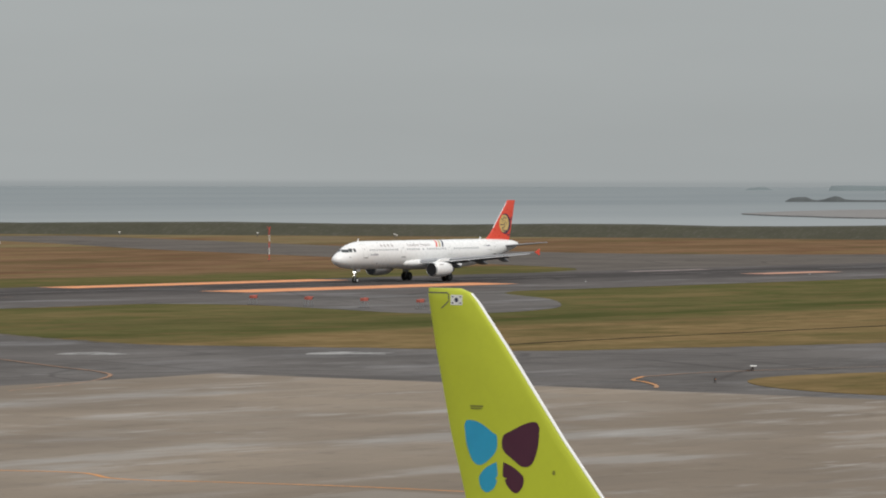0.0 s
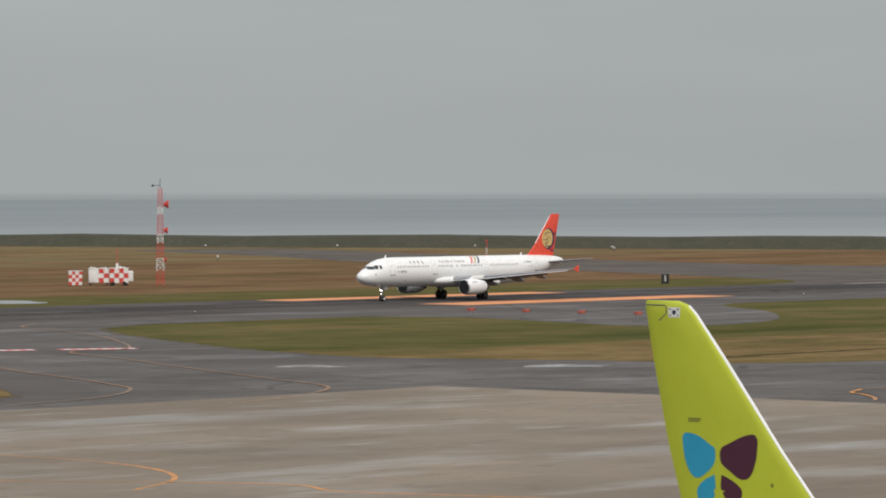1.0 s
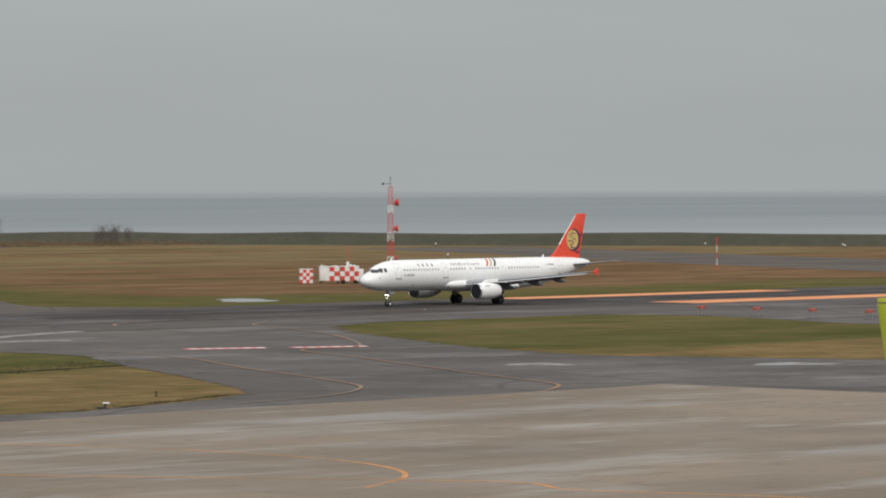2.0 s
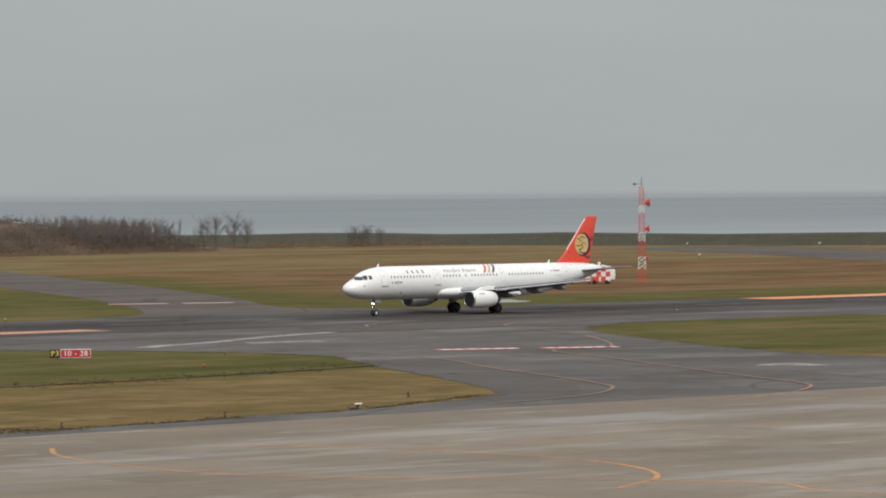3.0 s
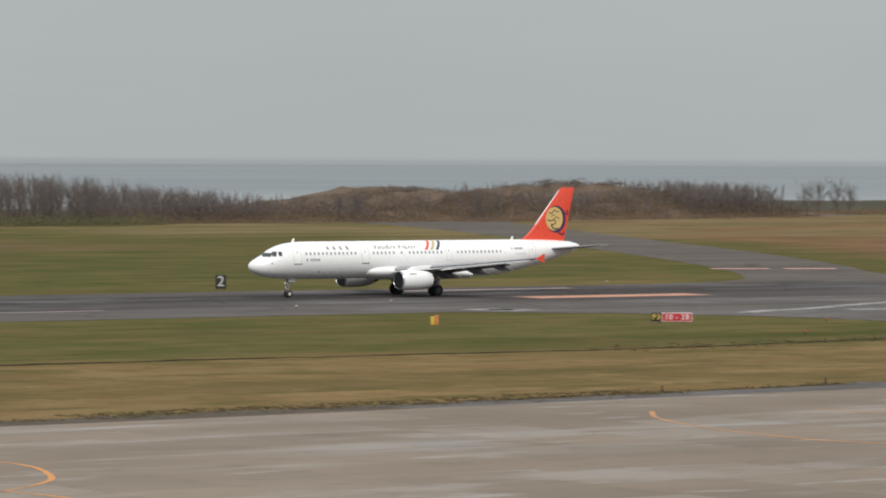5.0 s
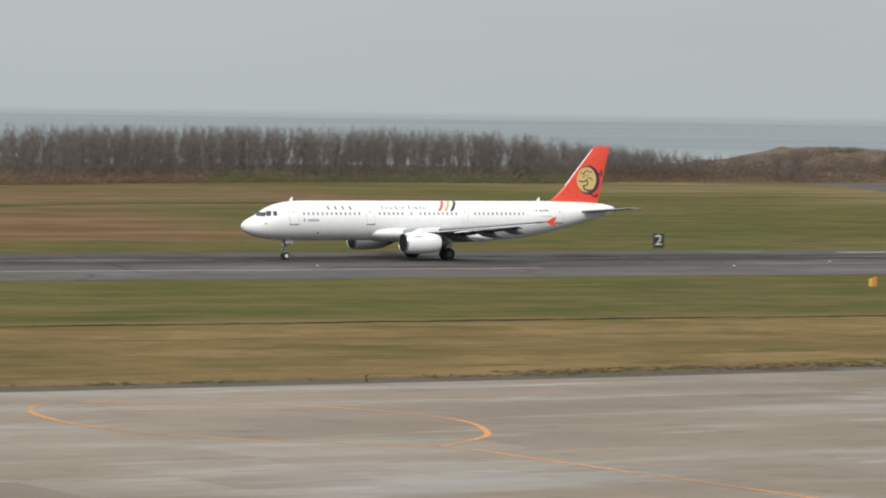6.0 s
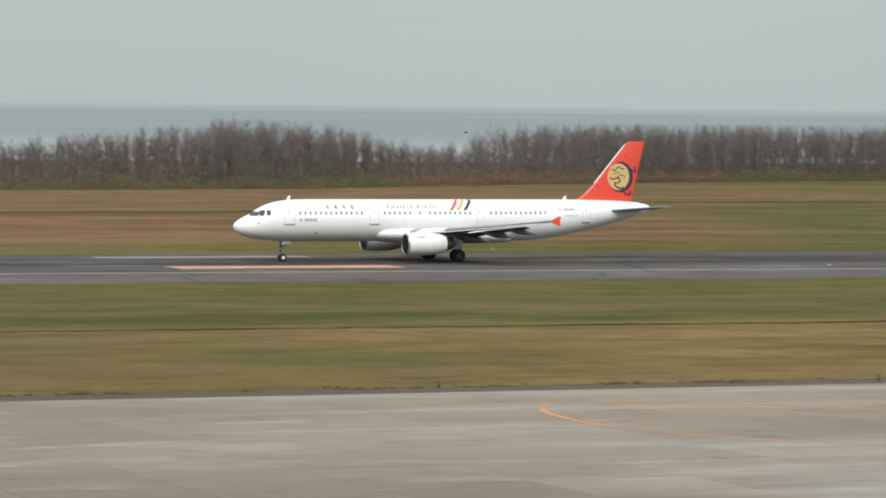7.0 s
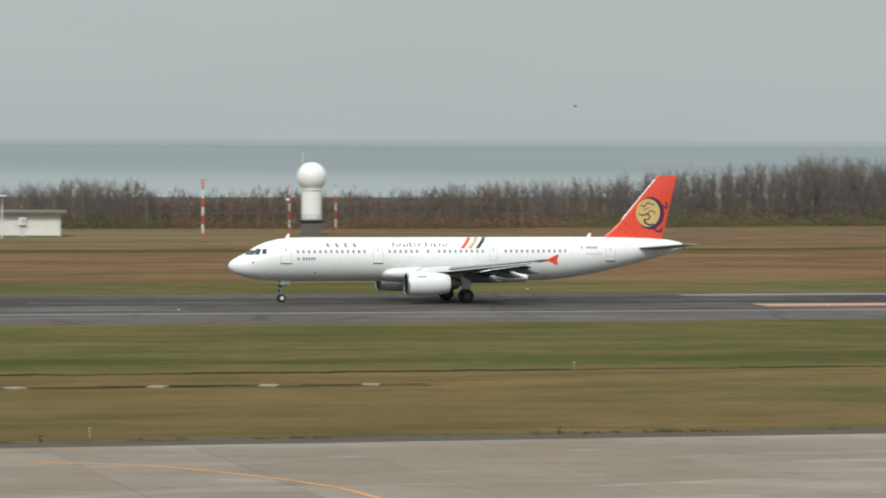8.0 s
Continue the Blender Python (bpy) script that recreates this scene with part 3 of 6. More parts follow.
def wing_mesh(stations):
    """Loft over (y, leading edge x, chord, z, thickness)."""
    bm = bmesh.new()
    loft(bm, [[(le + a, y, z + b) for a, b in foil(c, t)] for y, le, c, z, t in stations])
    bmesh.ops.recalc_face_normals(bm, faces=bm.faces)
    return bm


SLAB_FOIL = [(0, 0), (0.012, 0.4), (0.04, 0.75), (0.1, 1), (0.86, 1), (1, 0.25), (1, -0.25), (0.86, -1), (0.1, -1), (0.04, -0.75), (0.012, -0.4)]


def fin_mesh(stations):
    """Loft over (z, leading edge x, chord, half thickness)."""
    bm = bmesh.new()
    loft(bm, [[(le + a * c, b * t, z) for a, b in SLAB_FOIL] for z, le, c, t in stations])
    bmesh.ops.recalc_face_normals(bm, faces=bm.faces)
    return bm


def turned(bm, profile, at, n=28, squash=1.0):
    """A body of revolution about the x axis from (x, radius) rows."""
    rings = [[(at[0] + x, at[1] + r * math.sin(2 * math.pi * i / n), at[2] + squash * r * math.cos(2 * math.pi * i / n)) for i in range(n)] for x, r in profile]
    loft(bm, rings)
    bmesh.ops.recalc_face_normals(bm, faces=bm.faces)
    return bm


def wheel_mesh(r, w):
    bm = bmesh.new()
    prof = [(-w / 2, r * 0.55), (-w / 2, r * 0.82), (-w * 0.38, r * 0.95), (-w * 0.18, r), (w * 0.18, r), (w * 0.38, r * 0.95), (w / 2, r * 0.82), (w / 2, r * 0.55)]
    n = 24
    loft(bm, [[(q * math.sin(2 * math.pi * i / n), y, q * math.cos(2 * math.pi * i / n)) for i in range(n)] for y, q in prof])
    bmesh.ops.recalc_face_normals(bm, faces=bm.faces)
    return bm


def rim_mesh(r, w):
    bm = bmesh.new()
    n = 16
    prof = [(-w * 0.52, r * 0.16), (-w * 0.5, r * 0.5), (-w * 0.3, r * 0.54), (w * 0.3, r * 0.54), (w * 0.5, r * 0.5), (w * 0.52, r * 0.16)]
    loft(bm, [[(q * math.sin(2 * math.pi * i / n), y, q * math.cos(2 * math.pi * i / n)) for i in range(n)] for y, q in prof])
    for i in range(6):
        a = i * math.pi / 3
        for s in (-1, 1):
            tube(bm, (r * 0.33 * math.cos(a), s * w * 0.5, r * 0.33 * math.sin(a)), (r * 0.33 * math.cos(a), s * w * 0.54, r * 0.33 * math.sin(a)), r * 0.05, n=6)
    bmesh.ops.recalc_face_normals(bm, faces=bm.faces)
    return bm


WHEELS = []                      # each wheel that rolls, its place on its gear and its radius


def wheel(parent, at, r, w, rim=RIM_GREY):
    ob = part("wheel", wheel_mesh(r, w), RUBBER, parent, "black rubber aircraft tyre", smooth=True)
    ob.matrix_basis = Matrix.Translation(at)
    hub = part("rim", rim_mesh(r * 0.95, w), rim, None, "grey metal wheel rim", smooth=True)
    hub.data.transform(Matrix.Translation(at))
    hub.parent = parent
    WHEELS.append((ob, at, r))


def engine(plane, side):
    at = (15.7, side * 5.75, 1.88)
    bm = bmesh.new()
    turned(bm, [(0.3, 0.93), (0.08, 0.93), (0.0, 0.95), (0.06, 1.0), (0.25, 1.05), (0.8, 1.1), (1.6, 1.12), (2.6, 1.09), (3.4, 1.0), (3.95, 0.88), (4.1, 0.84), (4.1, 0.8), (3.6, 0.78)], at)
    nac = part("engine", bm, WHITE_PAINT, plane, "white engine nacelle under the wing", smooth=True)
    part("intake_lip", turned(bmesh.new(), [(0.2, 0.9), (0.06, 0.91), (-0.005, 0.95), (0.05, 1.0), (0.16, 1.035), (0.16, 0.98)], at), LIP_METAL, nac, "polished metal intake lip", smooth=True)
    part("intake_duct", turned(bmesh.new(), [(0.01, 0.915), (0.9, 0.87), (0.95, 0.3), (0.6, 0.05)], (at[0] + 0.02, at[1], at[2])), FAN_DARK, nac, "dark fan inside the intake", smooth=True)
    part("exhaust", turned(bmesh.new(), [(3.6, 0.78), (4.3, 0.7), (4.9, 0.5), (5.0, 0.46), (4.9, 0.4), (5.4, 0.12)], at), EXHAUST, nac, "dark metal exhaust nozzle", smooth=True)
    bm = bmesh.new()
    loft(bm, [[(x + dx, at[1] + dy, z) for dx, dy in ((0, 0), (0.5, 0.16), (2.4, 0.2), (3.6, 0.05), (3.6, -0.05), (2.4, -0.2), (0.5, -0.16))] for x, z in ((16.7, 3.0), (17.5, 3.35), (18.9, 3.45))])
    bmesh.ops.recalc_face_normals(bm, faces=bm.faces)
    part("pylon", bm, WHITE_PAINT, nac)
    bm = bmesh.new()
    box(bm, (0.9, 0.03, 0.12), (at[0] + 1.3, at[1] + side * 0.95, at[2] + 0.72))
    part("strake", bm, BELLY_GREY, nac)


def wings(plane, side):
    inner = [(side * y, le, c, z, t) for y, le, c, z, t in ((0.0, 16.4, 7.4, 2.7, 1.05), (1.9, 17.4, 6.4, 2.85, 0.85), (6.4, 20.0, 4.0, 3.3, 0.5), (12, 22.9, 2.75, 3.85, 0.3), (17.0, 25.55, 1.6, 4.4, 0.16))]
    w = part("wing", wing_mesh(inner), GREY_PAINT, plane, "grey swept wing", smooth=True)
    # flaps set for take-off
    for y0, y1, x0, x1, z0, z1, c0, c1 in ((2.2, 6.2, 23.2, 23.75, 2.72, 3.1, 1.25, 0.95), (6.6, 12.6, 23.8, 25.3, 3.12, 3.74, 0.95, 0.7)):
        bm = bmesh.new()
        for_st = [(side * y0, x0, c0, z0, 0.14), (side * y1, x1, c1, z1, 0.1)]
        loft(bm, [[(le + a, y, z + b - 0.28 * a) for a, b in foil(c, t)] for y, le, c, z, t in for_st])
        bmesh.ops.recalc_face_normals(bm, faces=bm.faces)
        part("flap", bm, FLAP_GREY, w, "dark grey drooped flap", smooth=True)
    bm = bmesh.new()
    loft(bm, [[(le + a, side * y, z + b - 0.1 + 0.2 * a) for a, b in foil(0.55, 0.09)] for y, le, z in ((2.3, 17.2, 2.75), (5.0, 18.75, 3.02), (6.5, 19.6, 3.14), (16.6, 25.0, 4.22))])
    bmesh.ops.recalc_face_normals(bm, faces=bm.faces)
    part("slat", bm, BELLY_GREY, w, "pale grey leading-edge slat", smooth=True)
    for y, x, z, s in ((4.1, 21.4, 2.62, 1.15), (8.2, 22.9, 3.08, 1.0), (11.6, 24.1, 3.45, 0.85)):
        fa = part("flap_fairing", turned(bmesh.new(), [(0, 0.02), (0.3, 0.14), (0.9, 0.24), (1.7, 0.26), (2.5, 0.18), (3.2, 0.06), (3.5, 0.01)], (0, 0, 0), n=14, squash=1.35), FLAP_GREY, w, smooth=True)
        fa.data.transform(pose(x, side * y, z, 0, 9, 0) @ Matrix.Scale(s, 4))
    bm = bmesh.new()
    tip = [(25.9, 4.42), (26.3, 4.5), (27.0, 4.85), (27.25, 4.87), (27.1, 4.4), (27.2, 3.98), (26.95, 3.96), (26.3, 4.28)]
    a = [bm.verts.new((x, side * 17.0, z)) for x, z in tip]
    b = [bm.verts.new((x, side * 17.09, z)) for x, z in tip]
    bm.faces.new(a), bm.faces.new(b)
    for i in range(len(tip)):
        bm.faces.new((a[i], a[(i + 1) % len(tip)], b[(i + 1) % len(tip)], b[i]))
    bmesh.ops.recalc_face_normals(bm, faces=bm.faces)
    part("wingtip_fence", bm, FIN_RED, w, "red wingtip fence")
    st = [(side * y, le, c, z, t) for y, le, c, z, t in ((0.3, 38.9, 4.2, 4.9, 0.36), (1.1, 39.5, 3.7, 4.98, 0.32), (6.2, 42.75, 1.5, 5.5, 0.13))]
    part("tailplane", wing_mesh(st), GREY_PAINT, plane, "grey tailplane", smooth=True)


def gear_main(plane, side):
    bm = bmesh.new()
    tube(bm, (21.97, side * 3.8, 0.55), (21.8, side * 3.7, 2.9), 0.16, 0.2)
    tube(bm, (21.97, side * 3.3, 0.58), (21.97, side * 4.3, 0.58), 0.11)
    tube(bm, (22.0, side * 3.75, 1.3), (22.5, side * 2.2, 2.5), 0.08)
    tube(bm, (22.15, side * 3.8, 0.6), (22.35, side * 3.8, 1.2), 0.06)
    tube(bm, (22.35, side * 3.8, 1.2), (22.1, side * 3.8, 1.7), 0.06)
    g = part("main_gear", bm, STEEL, plane, "grey main landing gear leg with two wheels", smooth=True)
    bm = bmesh.new()
    box(bm, (0.95, 0.06, 1.5), (21.9, side * 4.12, 2.05), 0.02)
    part("gear_door", bm, STEEL, g)
    for s in (-0.44, 0.44):
        wheel(g, (21.97, side * (3.8 + s), 0.64), 0.64, 0.44)


def gear_nose(plane):
    bm = bmesh.new()
    tube(bm, (5.07, 0, 0.4), (5.0, 0, 2.2), 0.09, 0.12)
    tube(bm, (5.07, -0.3, 0.39), (5.07, 0.3, 0.39), 0.07)
    tube(bm, (5.05, 0, 1.2), (6.0, 0, 2.1), 0.06)
    tube(bm, (4.88, 0, 0.55), (4.75, 0, 0.95), 0.04)
    tube(bm, (4.75, 0, 0.95), (4.95, 0, 1.25), 0.04)
    g = part("nose_gear", bm, STEEL, plane, "grey nose landing gear with two wheels", smooth=True)
    for s in (-1, 1):
        bm = bmesh.new()
        box(bm, (0.9, 0.03, 0.34), (5.35, s * 0.36, 1.84), 0.01)
        part("gear_door", bm, WHITE_PAINT, g)
        wheel(g, (5.07, s * 0.25, 0.39), 0.39, 0.22, RIM_PALE)
    for y, z, r in ((-0.17, 1.52, 0.12), (0.17, 1.52, 0.12), (0.0, 1.08, 0.13)):
        lamp = part("landing_lamp", turned(bmesh.new(), [(0.01, r * 0.95), (-0.13, r * 0.97), (-0.13, r * 1.04), (0.06, r * 1.0), (0.16, r * 0.3)], (4.86, y, z), n=12), DARK_METAL, g)
        lens = part("lamp_lens", turned(bmesh.new(), [(-0.012, r * 0.5), (0.0, r * 0.92)], (4.86, y, z), n=12), LAMP_GLOW, g, "lit white landing lamp")


def emblem(fin, side):
    """Gold disc with a dark crescent and curls, as plain shapes."""
    cx, cz, y0 = 41.0, 8.35, side * 0.135
    def plate(points, material, lift, label):
        bm = bmesh.new()
        y = y0 + side * lift
        bm.faces.new([bm.verts.new((cx + a, y, cz + b)) for a, b in points])
        part("emblem", bm, material, fin, label)
    circle = [(math.cos(i * math.pi / 20), math.sin(i * math.pi / 20)) for i in range(40)]
    plate([(0.14 + 1.38 * a, -0.02 + 1.54 * b) for a, b in circle], EMBLEM_DARK, 0.008, "dark purple crescent on the fin")
    plate([(-0.1 + 1.2 * a, 0.02 + 1.34 * b) for a, b in circle], EMBLEM_GOLD, 0.014, "gold disc on the fin")
    def curl(points, width):
        bm = bmesh.new()
        stripe(bm, points, width, 0)
        bm.transform(Matrix(((1, 0, 0, cx), (0, 0, 1, y0 + side * 0.02), (0, 1, 0, cz), (0, 0, 0, 1))))
        part("emblem_curl", bm, EMBLEM_DARK, fin)
    curl([(-1.05, -0.1), (-0.6, -0.22), (-0.2, -0.1), (0.1, -0.35), (-0.15, -0.62), (-0.5, -0.6)], 0.13)
    curl([(-0.5, -0.6), (-0.35, -0.95), (0.1, -1.15), (0.5, -1.05)], 0.17)
    curl([(-0.2, -0.1), (0.15, 0.2), (0.5, 0.12), (0.6, -0.1)], 0.09)
    curl([(-0.85, 0.75), (-0.45, 0.62), (-0.3, 0.85), (-0.05, 0.98), (0.3, 0.8), (0.55, 0.85)], 0.11)
    curl([(-0.6, 0.25), (-0.3, 0.4), (0.05, 0.5)], 0.07)
    curl([(1.3, 0.75), (1.72, 0.5), (1.78, 0.85), (1.6, 1.0)], 0.14)
    curl([(0.35, -1.4), (0.8, -1.72), (1.2, -1.72), (1.25, -1.45)], 0.16)


def build_airliner():
    plane = thing("airliner", "white twin-engine airliner with a red tail fin rolling on the runway", "airplane")
    part("fuselage", hull_mesh(), WHITE_PAINT, plane, "glossy white fuselage", smooth=True)
    # belly fairing where the wings pass through
    bm = bmesh.new()
    prof = [(14.5, 0.1, 2.75), (14.9, 0.5, 2.75), (15.6, 0.78, 2.75), (16.8, 0.93, 2.75), (19, 0.98, 2.7), (23, 0.95, 2.65), (25.5, 0.7, 2.55), (27.6, 0.25, 2.4), (28.6, 0.02, 2.3)]
    loft(bm, [[(x, (1.55 + 0.72 * k) * math.sin(2 * math.pi * i / 28), z - 0.02 + (0.5 + 0.46 * k) * math.cos(2 * math.pi * i / 28)) for i in range(28)] for x, k, z in prof])
    bmesh.ops.recalc_face_normals(bm, faces=bm.faces)
    part("belly_fairing", bm, WHITE_PAINT, plane, smooth=True, bend=60)
    fin = part("tail_fin", fin_mesh([(5.75, 35.7, 6.6, 0.13), (6.1, 36.5, 5.9, 0.13), (6.7, 37.3, 5.24, 0.13), (7.5, 38.12, 4.61, 0.13), (9.5, 39.8, 3.41, 0.13), (11.6, 41.6, 2.12, 0.1), (11.92, 41.95, 1.85, 0.04)]), FIN_RED, plane, "red tail fin", smooth=True, bend=50)
    bm = bmesh.new()
    tube(bm, (38.32, 0, 7.7), (41.62, 0, 11.58), 0.06, 0.05, n=8)
    part("leading_edge", bm, WHITE_PAINT, fin, "white leading-edge strip")
    for side in (-1, 1):
        emblem(fin, side)
        wings(plane, side)
        engine(plane, side)
        gear_main(plane, side)
        for x0, x1, z0, z1 in ((4.65, 5.6, 3.72, 5.6), (13.5, 14.4, 3.72, 5.55), (24.8, 25.5, 3.95, 5.5), (36.3, 37.2, 3.85, 5.55)):
            door = part("door", patch(bmesh.new(), x0, x1, z0, z1, side, 0.012), WHITE_PAINT, plane, "white cabin door", smooth=True)
            big = x1 - x0 > 0.8
            for q in ((x0 - 0.04, x0, z0, z1), (x1, x1 + 0.04, z0, z1), (x0, x1, z1, z1 + 0.04)):
                part("door_seam", patch(bmesh.new(), *q, side, 0.016), SEAM, door)
            part("door_sill", patch(bmesh.new(), x0 - 0.05, x1 + 0.05, z0 - (0.1 if big else 0.03), z0, side, 0.018, nz=1), SEAM_DARK if big else SEAM, door)
            part("door_window", patch(bmesh.new(), (x0 + x1) / 2 - 0.06, (x0 + x1) / 2 + 0.06, 4.85, 5.02, side, 0.018, nz=1), PORTHOLE, door)
        rows = [6.25 + 0.533 * i for i in range(13)] + [15.05 + 0.533 * i for i in range(18) if i not in (6, 8)] + [26.35 + 0.533 * i for i in range(15)]
        pane = None
        for x in rows:
            if pane is None:
                bm = bmesh.new()
                zs = [(-0.065, -0.15), (0.065, -0.15), (0.105, -0.09), (0.105, 0.09), (0.065, 0.15), (-0.065, 0.15), (-0.105, 0.09), (-0.105, -0.09)]
                bm.faces.new([bm.verts.new((a, skin(20, 4.78 + b, 0.014, side)[1], skin(20, 4.78 + b, 0.014, side)[2])) for a, b in zs])
                pane = mesh("cabin_window", bm, PORTHOLE)
            w = new("cabin_window", pane)
            w.parent = plane
            w.matrix_basis = Matrix.Translation((x, (1.975 - hull(x)[2]) * (-side) * 0.9, 0))
        for x0, x1, z0, z1, le in ((1.48, 2.12, 4.46, 4.88, 0.36), (2.24, 2.66, 4.5, 5.02, 0.26), (2.92, 3.3, 4.54, 5.02, 0.1)):
            part("cockpit_window", patch(bmesh.new(), x0, x1, z0, z1, side, 0.02, le, 3, 4), GLASS_DARK, plane, "dark cockpit window", smooth=True)
        for x, mt in ((21.95, FIN_RED), (22.68, STRIPE_OLIVE), (23.41, NAVY)):
            part("stripe", patch(bmesh.new(), x, x + 0.36, 5.05, 6.03, side, 0.02, 0.95, 2, 12), mt, plane, "slanting painted stripe", smooth=True)
        # titles and marks stand as plain blocks
        x = 15.4
        for i, wd in enumerate((0.34, 0.2, 0.3, 0.3, 0.24, 0.36, 0.24, 0.12, 0.3, None, 0.36, 0.12, 0.2, 0.42, 0.3, 0.3, 0.24)):
            if wd is None:
                x += 0.3
                continue
            tall = 5.62 if i in (0, 5, 10) else 5.5
            # an upright and a shorter foot for each character
            part("title_block", patch(bmesh.new(), x, x + wd * 0.3, 5.22, tall, side, 0.015, 0.05, 1, 3), TITLE_INK, plane)
            if wd > 0.15:
                part("title_block", patch(bmesh.new(), x + wd * 0.36, x + wd * 0.78, 5.22 if i % 2 else 5.42, 5.29 if i % 2 else 5.49, side, 0.015, 0.01, 1, 1), TITLE_INK, plane)
            x += wd * 1.2
        for i in range(4):
            a = 9.0 + 0.85 * i
            for q in ((a, a + 0.36, 5.44, 5.5), (a + 0.14, a + 0.22, 5.18, 5.58), (a + 0.03, a + 0.33, 5.28 - 0.03 * (i % 2), 5.34), (a + 0.26, a + 0.36, 5.18, 5.26)):
                part("title_block", patch(bmesh.new(), *q, side, 0.015, 0, 1, 2), TITLE_INK, plane)
        for i in range(7):
            if i != 1:
                part("mark_block", patch(bmesh.new(), 6.2 + 0.26 * i, 6.34 + 0.26 * i, 3.98, 4.24, side, 0.015, 0, 1, 1), MARK_INK, plane)
                part("mark_block", patch(bmesh.new(), 33.8 + 0.24 * i, 33.94 + 0.24 * i, 5.0, 5.2, side, 0.015, 0, 1, 1), MARK_INK, plane)
            else:
                part("mark_block", patch(bmesh.new(), 6.46, 6.6, 4.09, 4.13, side, 0.015, 0, 1, 1), MARK_INK, plane)
            part("mark_block", patch(bmesh.new(), 34.3 + 0.22 * i, 34.46 + 0.22 * i, 4.45, 4.55, side, 0.015, 0, 1, 1), SEAM, plane)
    gear_nose(plane)
    for x, z, hgt in ((5.6, 6.0, 0.42), (35.0, 6.03, 0.4)):
        bm = bmesh.new()
        loft(bm, [[(x - 0.2 + 0.25 * s + a, b, z + hgt * s) for a, b in foil(0.42 - 0.2 * s, 0.03, 5)] for s in (0, 1)])
        bmesh.ops.recalc_face_normals(bm, faces=bm.faces)
        part("antenna", bm, WHITE_PAINT, plane)
    bm = bmesh.new()
    turned(bm, [(44.35, 0.24), (44.62, 0.16), (44.62, 0.08), (44.4, 0.06)], (0, 0, 5.2), n=14)
    part("exhaust_pipe", bm, EXHAUST, plane, "dark auxiliary exhaust at the tail")
    for x, z in ((7.9, 2.75), (2.0, 3.7)):
        part("port", patch(bmesh.new(), x, x + 0.16, z, z + 0.14, -1, 0.015, 0, 1, 1), SEAM_DARK, plane)
    return plane


airliner = build_airliner()

# the parked lime-green aircraft, of which the tail stands over the apron
LIME = paint("lime_paint", (0.47, 0.52, 0.03), 0.4, wear=0.08, scale=0.5)
LIME_DARK = paint("dark_olive_grille", (0.2, 0.21, 0.03), 0.6)
SKY_BLUE = paint("emblem_blue", (0.02, 0.3, 0.52), 0.35)
PLUM = paint("emblem_plum", (0.065, 0.012, 0.035), 0.35)
FLAG_WHITE = paint("flag_white", (0.75, 0.75, 0.72), 0.4)


